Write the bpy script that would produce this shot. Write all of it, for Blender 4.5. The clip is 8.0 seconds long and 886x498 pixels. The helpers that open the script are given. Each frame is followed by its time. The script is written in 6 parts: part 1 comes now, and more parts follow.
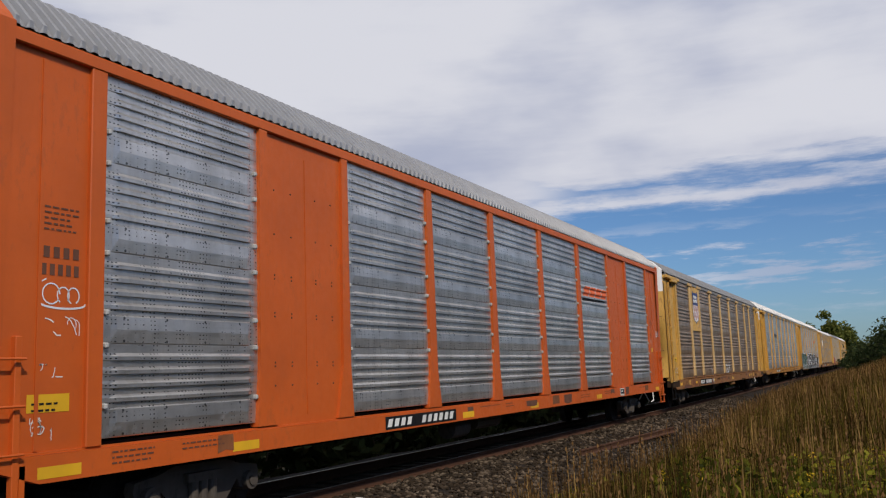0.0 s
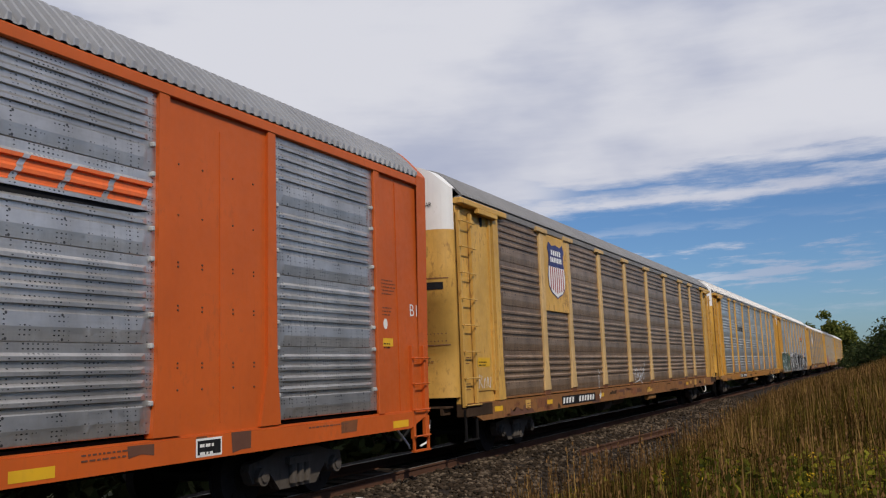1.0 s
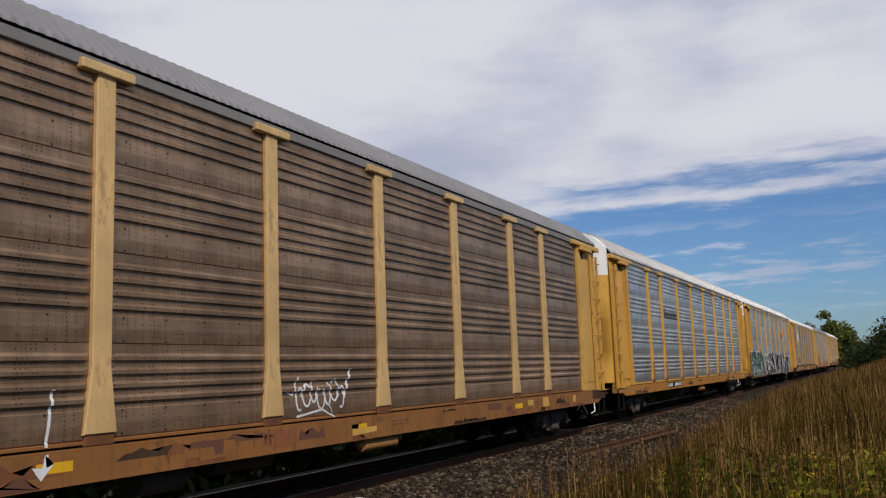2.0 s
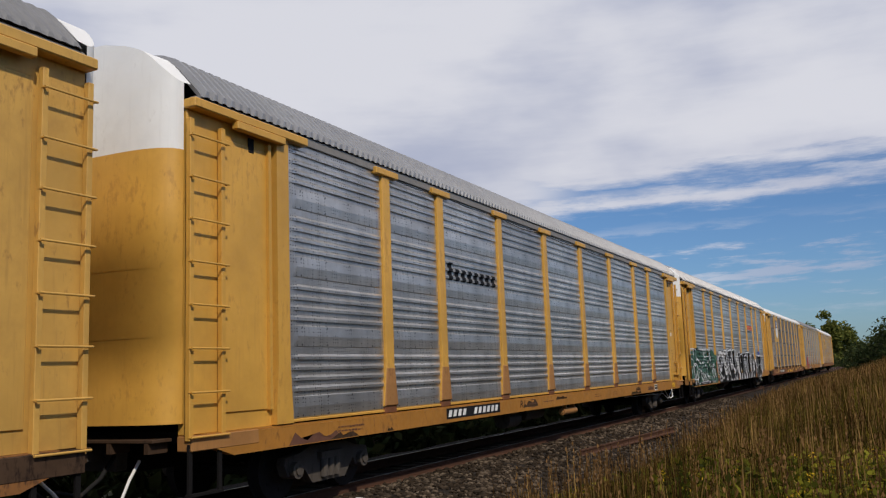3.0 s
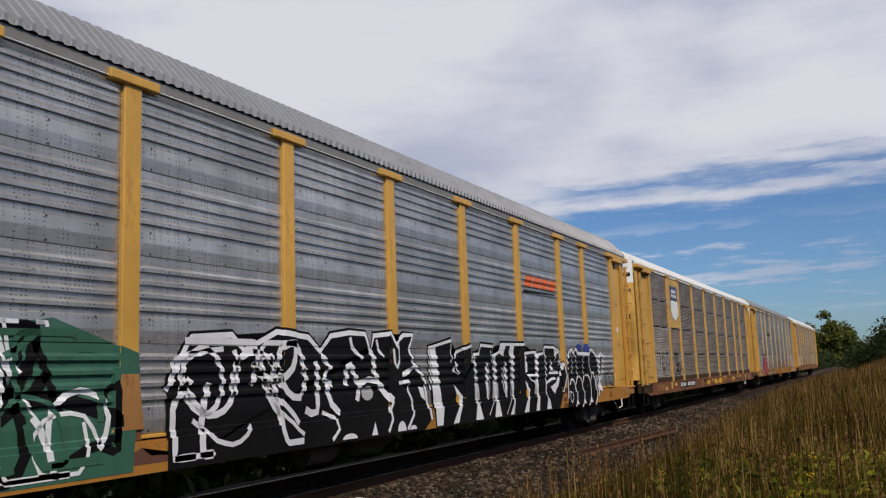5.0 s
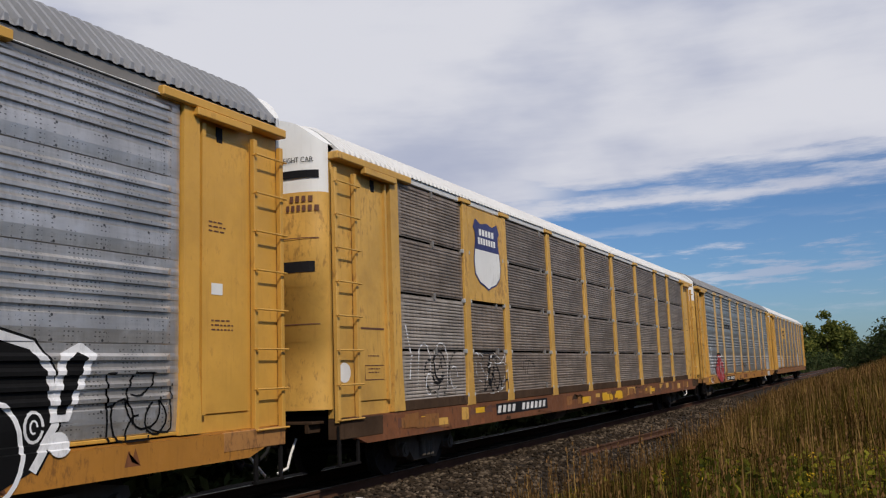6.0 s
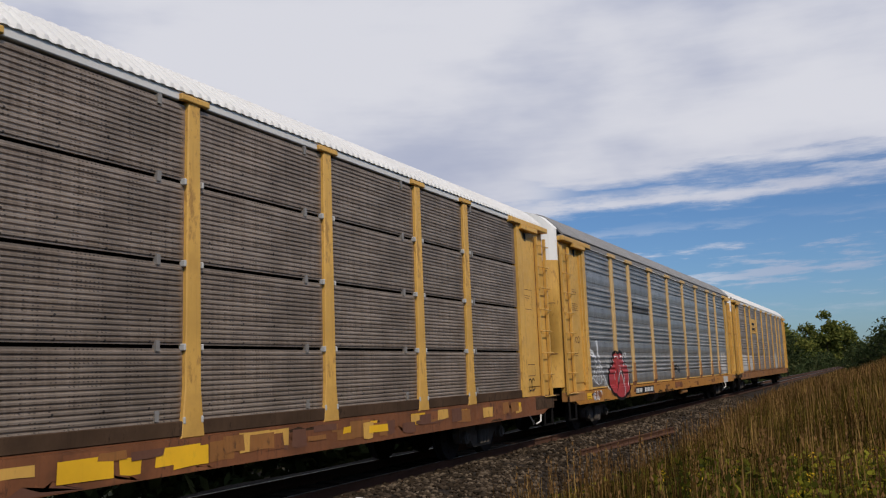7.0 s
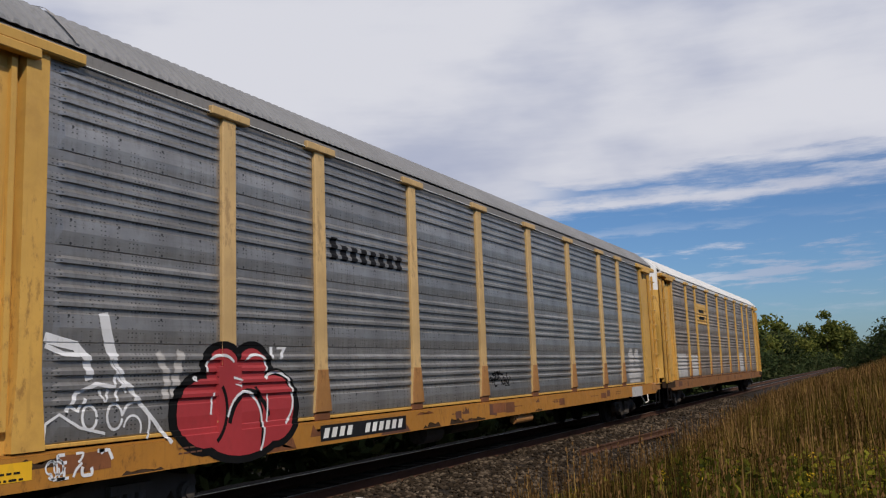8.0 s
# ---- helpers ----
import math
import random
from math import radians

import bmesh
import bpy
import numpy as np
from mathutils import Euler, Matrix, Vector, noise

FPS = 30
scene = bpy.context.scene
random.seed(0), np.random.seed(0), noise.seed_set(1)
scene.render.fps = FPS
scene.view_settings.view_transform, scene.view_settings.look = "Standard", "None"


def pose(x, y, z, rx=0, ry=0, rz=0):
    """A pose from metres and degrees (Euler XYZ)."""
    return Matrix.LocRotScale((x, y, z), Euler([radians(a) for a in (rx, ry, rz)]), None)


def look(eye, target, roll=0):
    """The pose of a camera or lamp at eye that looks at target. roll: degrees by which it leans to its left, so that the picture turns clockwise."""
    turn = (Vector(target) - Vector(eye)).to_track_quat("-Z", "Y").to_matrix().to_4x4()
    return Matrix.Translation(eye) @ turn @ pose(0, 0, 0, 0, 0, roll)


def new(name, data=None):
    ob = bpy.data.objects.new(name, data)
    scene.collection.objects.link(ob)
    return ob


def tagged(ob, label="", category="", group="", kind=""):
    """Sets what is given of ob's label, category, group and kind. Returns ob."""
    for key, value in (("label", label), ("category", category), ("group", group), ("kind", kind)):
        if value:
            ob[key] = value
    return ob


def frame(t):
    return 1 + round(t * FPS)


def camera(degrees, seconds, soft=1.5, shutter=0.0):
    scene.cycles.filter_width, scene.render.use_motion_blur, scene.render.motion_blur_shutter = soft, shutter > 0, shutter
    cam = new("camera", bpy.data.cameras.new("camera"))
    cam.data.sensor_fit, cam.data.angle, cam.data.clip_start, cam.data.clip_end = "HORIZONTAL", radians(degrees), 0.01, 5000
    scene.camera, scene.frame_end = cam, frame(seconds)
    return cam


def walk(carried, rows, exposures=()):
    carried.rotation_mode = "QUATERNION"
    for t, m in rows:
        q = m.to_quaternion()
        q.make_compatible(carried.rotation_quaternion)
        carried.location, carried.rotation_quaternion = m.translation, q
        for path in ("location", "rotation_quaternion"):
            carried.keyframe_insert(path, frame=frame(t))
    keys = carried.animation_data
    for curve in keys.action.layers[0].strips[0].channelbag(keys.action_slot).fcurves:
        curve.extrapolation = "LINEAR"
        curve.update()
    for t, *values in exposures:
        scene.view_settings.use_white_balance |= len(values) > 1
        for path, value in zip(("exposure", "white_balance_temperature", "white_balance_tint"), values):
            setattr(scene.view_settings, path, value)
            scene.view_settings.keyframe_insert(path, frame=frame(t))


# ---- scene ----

# ---------------- camera ----------------
EYE = pose(0, 0, 1.68, 98.07, 2.09, 26.62)
cam = camera(53.66, 8.0, soft=1.2)
walk(cam, [(0.0, EYE), (8.0, EYE)])

# ---------------- light ----------------
SUN_EL, SUN_AZ = 43.0, 128.0          # degrees; azimuth clockwise from +y
SUN_DIR = Vector((math.sin(radians(SUN_AZ)) * math.cos(radians(SUN_EL)),
                  math.cos(radians(SUN_AZ)) * math.cos(radians(SUN_EL)), math.sin(radians(SUN_EL))))
SUN_POWER = 2.95
SKY_POWER = 0.085
CLOUD_POWER = 0.70
scene.view_settings.exposure = 0.0

sun = new("sun", bpy.data.lights.new("sun", "SUN"))
sun.data.energy, sun.data.angle, sun.data.color = SUN_POWER, radians(0.6), (1.0, 0.90, 0.77)
sun.matrix_world = look(SUN_DIR * 200, (0, 0, 0))

TRACK_X = -8.61       # centre line of the track
SPEED = 17.98         # metres a second, towards -y


class Nodes:
    """A short way to write node trees."""

    def __init__(self, tree):
        self.tree = tree

    def add(self, kind, **sockets):
        n = self.tree.nodes.new(kind)
        for key, value in sockets.items():
            self.put(n, key, value)
        return n

    def put(self, n, key, value):
        sock = n.inputs[int(key[1:])] if key[0] == "i" and key[1:].isdigit() else n.inputs[key.replace("_", " ")]
        if isinstance(value, bpy.types.NodeSocket):
            self.tree.links.new(value, sock)
        else:
            sock.default_value = value

    def math(self, op, a, b=0.0, c=0.0):
        n = self.tree.nodes.new("ShaderNodeMath")
        n.operation = op
        for i, v in enumerate((a, b, c)):
            self.put(n, "i%d" % i, v)
        return n.outputs[0]

    def step(self, value, lo, hi, a=0.0, b=1.0):
        n = self.tree.nodes.new("ShaderNodeMapRange")
        n.interpolation_type = "SMOOTHSTEP"
        for i, v in enumerate((value, lo, hi, a, b)):
            self.put(n, "i%d" % i, v)
        return n.outputs[0]

    def noise(self, vec, scale, detail=4.0, rough=0.55, stretch=None):
        if stretch:
            m = self.tree.nodes.new("ShaderNodeVectorMath")
            m.operation = "MULTIPLY"
            self.put(m, "i0", vec)
            m.inputs[1].default_value = stretch
            vec = m.outputs[0]
        n = self.tree.nodes.new("ShaderNodeTexNoise")
        self.put(n, "Vector", vec)
        n.inputs["Scale"].default_value = scale
        n.inputs["Detail"].default_value = detail
        n.inputs["Roughness"].default_value = rough
        return n.outputs[0]

    def mix(self, fac, a, b, blend="MIX"):
        n = self.tree.nodes.new("ShaderNodeMix")
        n.data_type, n.blend_type = "RGBA", blend
        self.put(n, "i0", fac)
        for i, v in ((6, a), (7, b)):
            if isinstance(v, bpy.types.NodeSocket):
                self.tree.links.new(v, n.inputs[i])
            else:
                n.inputs[i].default_value = (*v, 1.0) if len(v) == 3 else v
        return n.outputs[2]


def build_world():
    world = bpy.data.worlds.new("sky")
    scene.world = world
    world.use_nodes = True
    tree = world.node_tree
    tree.nodes.clear()
    n = Nodes(tree)
    sky = n.add("ShaderNodeTexSky")
    sky.sky_type, sky.sun_disc = "NISHITA", False
    sky.sun_elevation, sky.sun_rotation = radians(SUN_EL), radians(SUN_AZ)
    sky.air_density, sky.dust_density, sky.ozone_density = 1.0, 0.6, 1.6
    way = n.add("ShaderNodeTexCoord").outputs["Generated"]
    parts = n.add("ShaderNodeSeparateXYZ", Vector=way)
    x, y, z = parts.outputs
    # broad billows, thin streaks
    broad = n.noise(way, 2.6, 5, 0.5, (1, 1, 2.4))
    fine = n.noise(way, 7.0, 7, 0.62, (1, 1, 7.0))
    wisp = n.noise(way, 16.0, 6, 0.6, (1, 1, 5.0))
    lift = n.math("MULTIPLY", n.math("SUBTRACT", fine, 0.5), 0.055)
    lift2 = n.math("MULTIPLY", n.math("SUBTRACT", wisp, 0.5), 0.018)
    h = n.math("ADD", z, n.math("ADD", lift, lift2))
    # the deck of cloud ends some eleven degrees up; a ragged streak runs under its edge
    side = n.math("MULTIPLY", x, 0.022)
    h = n.math("SUBTRACT", h, side)
    deck = n.step(h, 0.196, 0.222)
    left = n.step(x, -0.25, -0.36)
    deck = n.math("MAXIMUM", deck, n.math("MULTIPLY", left, n.step(h, 0.17, 0.20)))
    up = n.step(h, 0.166, 0.184)
    down = n.step(h, 0.206, 0.190)
    streak = n.math("MULTIPLY", n.math("MULTIPLY", up, down), n.step(wisp, 0.30, 0.62, 0.35, 0.95))
    low = n.math("MULTIPLY", n.step(fine, 0.50, 0.62, 0.0, 0.62), n.math("MULTIPLY", n.step(z, 0.035, 0.08), n.step(z, 0.165, 0.12)))
    mask = n.math("MAXIMUM", n.math("MAXIMUM", deck, streak), low)
    mask = n.math("MULTIPLY", mask, n.step(z, 0.0, 0.03))
    # the deck breaks up towards the sun, where the sky is clear
    sunward = n.math("ADD", n.math("MULTIPLY", x, math.sin(radians(SUN_AZ))), n.math("MULTIPLY", y, math.cos(radians(SUN_AZ))))
    sunward = n.math("ADD", sunward, n.math("MULTIPLY", n.math("SUBTRACT", broad, 0.5), 0.9))
    mask = n.math("MULTIPLY", mask, n.step(sunward, 0.25, 0.55, 1.0, 0.06))
    shade = n.step(n.math("ADD", n.math("MULTIPLY", broad, 0.88), n.math("MULTIPLY", fine, 0.12)), 0.34, 0.60)
    cloud = n.mix(shade, (0.58, 0.63, 0.82), (0.97, 0.98, 1.07))
    blue = n.add("ShaderNodeBackground", Color=n.mix(1.0, sky.outputs[0], (0.50, 0.705, 1.00), "MULTIPLY"), Strength=SKY_POWER)
    white = n.add("ShaderNodeBackground", Color=cloud, Strength=CLOUD_POWER)
    both = n.add("ShaderNodeMixShader", i0=mask, i1=blue.outputs[0], i2=white.outputs[0])
    out = n.add("ShaderNodeOutputWorld")
    tree.links.new(both.outputs[0], out.inputs[0])


build_world()


# ---------------- materials ----------------
def material(name):
    m = bpy.data.materials.new(name)
    m.use_nodes = True
    n = Nodes(m.node_tree)
    return m, n, m.node_tree.nodes["Principled BSDF"]


def painted(name, colour, dirt=(0.09, 0.055, 0.035), wear=0.35, rough=0.5, metal=0.0, grain=1.0, streak=0.5, bump=0.15, vary=0.12, gloss=0.4):
    """Paint or bare metal with grime in patches, vertical run marks and a fine grain."""
    m, n, b = material(name)
    c = n.add("ShaderNodeTexCoord").outputs["Object"]
    big = n.noise(c, 0.7 * grain, 5, 0.6)
    small = n.noise(c, 9.0 * grain, 6, 0.65)
    runs = n.noise(c, 3.0 * grain, 5, 0.6, (5.0, 5.0, 0.35))
    rnd = n.add("ShaderNodeObjectInfo").outputs["Random"]
    light = n.mix(n.step(big, 0.3, 0.7), tuple(v * (1 - vary) for v in colour), tuple(min(1, v * (1 + vary)) for v in colour))
    tint = n.math("MULTIPLY_ADD", rnd, vary, 1 - vary / 2)
    light = n.mix(1.0, light, n.add("ShaderNodeCombineColor", i0=tint, i1=tint, i2=tint).outputs[0], "MULTIPLY")
    fleck = n.noise(c, 11.0 * grain, 6, 0.72, (1.0, 1.0, 0.45))
    spots = n.math("MULTIPLY", n.step(n.math("ADD", n.math("MULTIPLY", fleck, 0.55), n.math("MULTIPLY", big, 0.45)), 0.53, 0.64), wear * 0.85)
    marks = n.math("MULTIPLY", n.step(runs, 0.50, 0.78), streak * wear * 0.8)
    film = n.math("MULTIPLY", n.step(n.noise(c, 2.4 * grain, 6, 0.65), 0.45, 0.75), wear * 0.35)
    col = n.mix(n.math("MAXIMUM", n.math("MAXIMUM", spots, marks), film), light, dirt)
    n.put(b, "Base Color", col)
    n.put(b, "Roughness", n.step(small, 0.2, 0.8, max(0.05, rough - 0.1), min(1, rough + 0.15)))
    b.inputs["Metallic"].default_value = metal
    b.inputs["Specular IOR Level"].default_value = gloss
    bp = n.add("ShaderNodeBump", Strength=bump, Distance=0.01, Height=small)
    n.put(b, "Normal", bp.outputs[0])
    return m


def sheet_metal(name, colour, dirt, wear, metal=0.35, rough=0.48, holes=0.92, blotch=0.25):
    """Rack side sheet: galvanised steel with rows of small punched holes, rivets, run marks and grime."""
    m, n, b = material(name)
    c = n.add("ShaderNodeTexCoord").outputs["Object"]
    x, y, z = n.add("ShaderNodeSeparateXYZ", Vector=c).outputs
    rnd = n.add("ShaderNodeObjectInfo").outputs["Random"]
    big = n.noise(c, 1.3, 5, 0.6)
    small = n.noise(c, 14.0, 6, 0.7)
    runs = n.noise(c, 2.2, 6, 0.6, (1.0, 6.0, 0.25))
    rows = n.noise(c, 2.0, 4, 0.5, (1.0, 0.25, 5.0))
    tint = n.math("MULTIPLY_ADD", rnd, 0.26, 0.87)
    base = n.mix(n.step(big, 0.3, 0.72), tuple(v * (1 - blotch) for v in colour), tuple(v * (1 + blotch * 0.6) for v in colour))
    base = n.mix(1.0, base, n.add("ShaderNodeCombineColor", i0=tint, i1=tint, i2=tint).outputs[0], "MULTIPLY")
    grime = n.math("MULTIPLY", n.step(n.math("ADD", n.math("MULTIPLY", runs, 0.4), n.math("MULTIPLY", rows, 0.6)), 0.43, 0.64), wear)
    base = n.mix(grime, base, dirt)
    # holes: rows every 48 mm up, pairs every 42 mm along, in strings with gaps between
    fy = n.math("SUBTRACT", n.math("FRACT", n.math("DIVIDE", y, 0.055)), 0.5)
    fz = n.math("SUBTRACT", n.math("FRACT", n.math("DIVIDE", z, 0.046)), 0.5)
    d = n.math("ADD", n.math("MULTIPLY", fy, fy), n.math("MULTIPLY", n.math("MULTIPLY", fz, fz), 2.0))
    dot = n.step(d, 0.075, 0.035)
    strings = n.step(n.noise(c, 1.0, 2, 0.5, (0.1, 8.5, 0.7)), 0.50, 0.54)
    gaps = n.step(n.noise(c, 1.0, 1, 0.5, (0.1, 2.0, 16.0)), 0.42, 0.5)
    dot = n.math("MULTIPLY", n.math("MULTIPLY", dot, strings), gaps)
    # rivets along the laps
    ry = n.math("SUBTRACT", n.math("FRACT", n.math("DIVIDE", y, 0.62)), 0.5)
    rz = n.math("SUBTRACT", n.math("ABSOLUTE", n.math("SUBTRACT", n.math("FRACT", n.math("DIVIDE", z, 0.957)), 0.157)), 0.125)
    rd = n.math("ADD", n.math("MULTIPLY", n.math("MULTIPLY", ry, ry), 0.384), n.math("MULTIPLY", n.math("MULTIPLY", rz, rz), 0.916))
    rivet = n.step(rd, 0.00035, 0.0001)
    dark = n.math("MAXIMUM", n.math("MULTIPLY", dot, holes), n.math("MULTIPLY", rivet, 0.85))
    base = n.mix(dark, base, (0.018, 0.018, 0.02))
    n.put(b, "Base Color", base)
    b.inputs["Specular IOR Level"].default_value = 0.3
    n.put(b, "Roughness", n.step(small, 0.2, 0.8, rough - 0.08, rough + 0.18))
    n.put(b, "Metallic", n.math("MULTIPLY_ADD", grime, -metal * 0.4, metal))
    bp = n.add("ShaderNodeBump", Strength=0.25, Distance=0.01, Height=n.math("ADD", n.math("MULTIPLY", small, 0.4), big))
    n.put(b, "Normal", bp.outputs[0])
    return m


def rough_ground(name, a, b_, c_, scale=1.0, bump=0.6):
    m, n, b = material(name)
    c = n.add("ShaderNodeTexCoord").outputs["Object"]
    big = n.noise(c, 0.25 * scale, 5, 0.6)
    mid = n.noise(c, 2.5 * scale, 6, 0.65)
    tiny = n.noise(c, 30.0 * scale, 4, 0.7)
    col = n.mix(n.step(mid, 0.35, 0.65), a, b_)
    col = n.mix(n.step(big, 0.42, 0.65), col, c_)
    col = n.mix(n.step(tiny, 0.5, 0.8, 0.0, 0.4), col, tuple(v * 0.35 for v in a))
    n.put(b, "Base Color", col)
    b.inputs["Roughness"].default_value = 0.95
    b.inputs["Specular IOR Level"].default_value = 0.1
    bp = n.add("ShaderNodeBump", Strength=bump, Distance=0.05, Height=n.math("ADD", mid, n.math("MULTIPLY", tiny, 0.5)))
    n.put(b, "Normal", bp.outputs[0])
    return m


def per_piece(name, low, high, rough=0.9, thin=0.0, mid=None):
    """Loose pieces (stones, blades, leaves), each of its own shade."""
    m, n, b = material(name)
    r = n.add("ShaderNodeNewGeometry").outputs["Random Per Island"]
    c = n.add("ShaderNodeTexCoord").outputs["Object"]
    big = n.noise(c, 0.5, 3, 0.5)
    t = n.math("ADD", n.math("MULTIPLY", r, 0.75), n.math("MULTIPLY", n.step(big, 0.3, 0.7), 0.25))
    if mid:
        col = n.mix(n.step(t, 0.0, 0.5), low, mid)
        col = n.mix(n.step(t, 0.5, 1.0), col, high)
    else:
        col = n.mix(t, low, high)
    n.put(b, "Base Color", col)
    b.inputs["Roughness"].default_value = rough
    b.inputs["Specular IOR Level"].default_value = 0.1
    if thin:
        tr = n.add("ShaderNodeBsdfTranslucent", Color=col)
        mx = n.add("ShaderNodeMixShader", i0=thin, i1=b.outputs[0], i2=tr.outputs[0])
        m.node_tree.links.new(mx.outputs[0], m.node_tree.nodes["Material Output"].inputs[0])
    return m


ORANGE = painted("orange_paint", (0.53, 0.098, 0.012), dirt=(0.16, 0.06, 0.03), wear=0.30, rough=0.5, vary=0.08)
YELLOW = painted("yellow_paint", (0.60, 0.325, 0.058), dirt=(0.24, 0.095, 0.028), wear=0.42, rough=0.42)
YELLOW_OLD = painted("faded_yellow_paint", (0.60, 0.345, 0.078), dirt=(0.17, 0.07, 0.026), wear=0.7, rough=0.5, vary=0.14)
POST_FADED = painted("chalky_yellow_paint", (0.57, 0.375, 0.16), dirt=(0.19, 0.10, 0.05), wear=0.6, rough=0.65, vary=0.14)
SILL_TAN = painted("sill_paint", (0.26, 0.110, 0.030), dirt=(0.035, 0.018, 0.011), wear=1.0, rough=0.6)
SILL_CLEAN = painted("orange_yellow_sill_paint", (0.40, 0.175, 0.028), dirt=(0.10, 0.042, 0.018), wear=0.75, rough=0.5)
GUSSET = painted("gusset_paint", (0.36, 0.17, 0.05), dirt=(0.13, 0.055, 0.022), wear=0.9, rough=0.6)
SILL_RUST = painted("rusty_sill_paint", (0.20, 0.072, 0.026), dirt=(0.03, 0.015, 0.010), wear=1.0, rough=0.7, vary=0.3)
WHITE = painted("white_paint", (0.78, 0.77, 0.74), dirt=(0.35, 0.31, 0.26), wear=0.3, rough=0.55, vary=0.05)
ROOF_GALV = painted("galvanised_roof", (0.30, 0.297, 0.298), dirt=(0.16, 0.155, 0.15), wear=0.4, rough=0.40, metal=0.45, vary=0.1)
ROOF_DARK = painted("weathered_roof", (0.20, 0.197, 0.197), dirt=(0.11, 0.105, 0.10), wear=0.5, rough=0.55, metal=0.15, vary=0.12)
CLIP_GREY = painted("zinc_clip", (0.42, 0.42, 0.41), dirt=(0.15, 0.12, 0.10), wear=0.5, rough=0.6)
ROOF_WHITE = painted("whitewashed_roof", (0.62, 0.61, 0.59), dirt=(0.34, 0.32, 0.29), wear=0.4, rough=0.6, vary=0.06)
CHORD_GREY = painted("grey_chord", (0.24, 0.225, 0.21), dirt=(0.09, 0.08, 0.07), wear=0.5, rough=0.6, metal=0.2)
GALV = sheet_metal("galvanised_sheet", (0.63, 0.607, 0.58), (0.34, 0.32, 0.30), 0.38, metal=0.88, rough=0.34)
GALV_DULL = sheet_metal("dull_galvanised_sheet", (0.59, 0.565, 0.54), (0.275, 0.262, 0.248), 0.5, metal=0.8, rough=0.32, holes=0.7)
GALV_GRIME = sheet_metal("grimy_galvanised_sheet", (0.36, 0.345, 0.33), (0.17, 0.16, 0.15), 0.6, metal=0.72, rough=0.36, holes=0.7)
BROWN = sheet_metal("soiled_sheet", (0.37, 0.245, 0.155), (0.165, 0.095, 0.054), 0.7, metal=0.66, rough=0.36, holes=0.75, blotch=0.35)
TAN_SHEET = sheet_metal("dusty_sheet", (0.34, 0.272, 0.218), (0.135, 0.098, 0.072), 0.7, metal=0.55, rough=0.42, holes=0.7, blotch=0.3)
PALE_SHEET = sheet_metal("rubbed_sheet", (0.34, 0.30, 0.265), (0.13, 0.10, 0.08), 0.6, metal=0.05, rough=0.7, holes=0.5, blotch=0.3)
BLACK = painted("black_underframe", (0.012, 0.011, 0.011), dirt=(0.025, 0.02, 0.016), wear=0.5, rough=0.8, gloss=0.05)
CAST = painted("cast_steel", (0.085, 0.072, 0.06), dirt=(0.03, 0.022, 0.017), wear=0.6, rough=0.7, metal=0.1, gloss=0.2)
WHEEL_STEEL = painted("wheel_steel", (0.035, 0.03, 0.028), dirt=(0.02, 0.014, 0.01), wear=0.5, rough=0.75, metal=0.1, gloss=0.05)
RUBBER = painted("black_rubber", (0.02, 0.02, 0.02), wear=0.3, rough=0.75, gloss=0.05)
RAIL_RUST = painted("rusty_rail", (0.085, 0.042, 0.026), dirt=(0.035, 0.019, 0.013), wear=0.6, rough=0.9, gloss=0.1)
RAIL_TOP = painted("worn_rail_head", (0.26, 0.23, 0.20), dirt=(0.11, 0.085, 0.065), wear=0.6, rough=0.5, metal=0.6)
TIE_WOOD = painted("creosoted_wood", (0.03, 0.022, 0.017), dirt=(0.012, 0.009, 0.008), wear=0.6, rough=0.95, streak=0.2, bump=0.5, gloss=0.05)
INK_BLACK = painted("black_stencil", (0.015, 0.015, 0.017), dirt=(0.06, 0.055, 0.05), wear=0.25, rough=0.6, gloss=0.05)
INK_DARK = painted("faded_stencil", (0.12, 0.05, 0.03), dirt=(0.2, 0.1, 0.05), wear=0.5, rough=0.7)
INK_WHITE = painted("white_stencil", (0.76, 0.75, 0.72), dirt=(0.4, 0.37, 0.33), wear=0.35, rough=0.6)
SPRAY_BLACK = painted("black_spray_paint", (0.009, 0.009, 0.0095), dirt=(0.025, 0.024, 0.023), wear=0.25, rough=0.45, gloss=0.05)
SPRAY_WHITE = painted("white_spray_paint", (0.72, 0.72, 0.73), dirt=(0.36, 0.36, 0.37), wear=0.45, rough=0.6)
SPRAY_FAINT = painted("thin_white_spray_paint", (0.44, 0.42, 0.40), dirt=(0.20, 0.185, 0.17), wear=0.8, rough=0.65)
SPRAY_RED = painted("red_spray_paint", (0.36, 0.035, 0.04), dirt=(0.22, 0.03, 0.03), wear=0.35, rough=0.5)
SPRAY_GREEN = painted("green_spray_paint", (0.035, 0.12, 0.078), dirt=(0.05, 0.045, 0.035), wear=0.8, rough=0.55)
SPRAY_BLUE = painted("blue_spray_paint", (0.03, 0.05, 0.25), wear=0.2, rough=0.5)
LOGO_ORANGE = painted("orange_decal", (0.68, 0.13, 0.03), dirt=(0.35, 0.10, 0.05), wear=0.35, rough=0.5)
SHIELD_BLUE = painted("blue_decal", (0.028, 0.03, 0.13), dirt=(0.05, 0.05, 0.09), wear=0.2, rough=0.4)
SHIELD_RED = painted("red_decal", (0.42, 0.06, 0.05), wear=0.2, rough=0.4)
PLATE_YELLOW = painted("reflective_yellow", (0.75, 0.42, 0.02), dirt=(0.3, 0.17, 0.04), wear=0.25, rough=0.4)
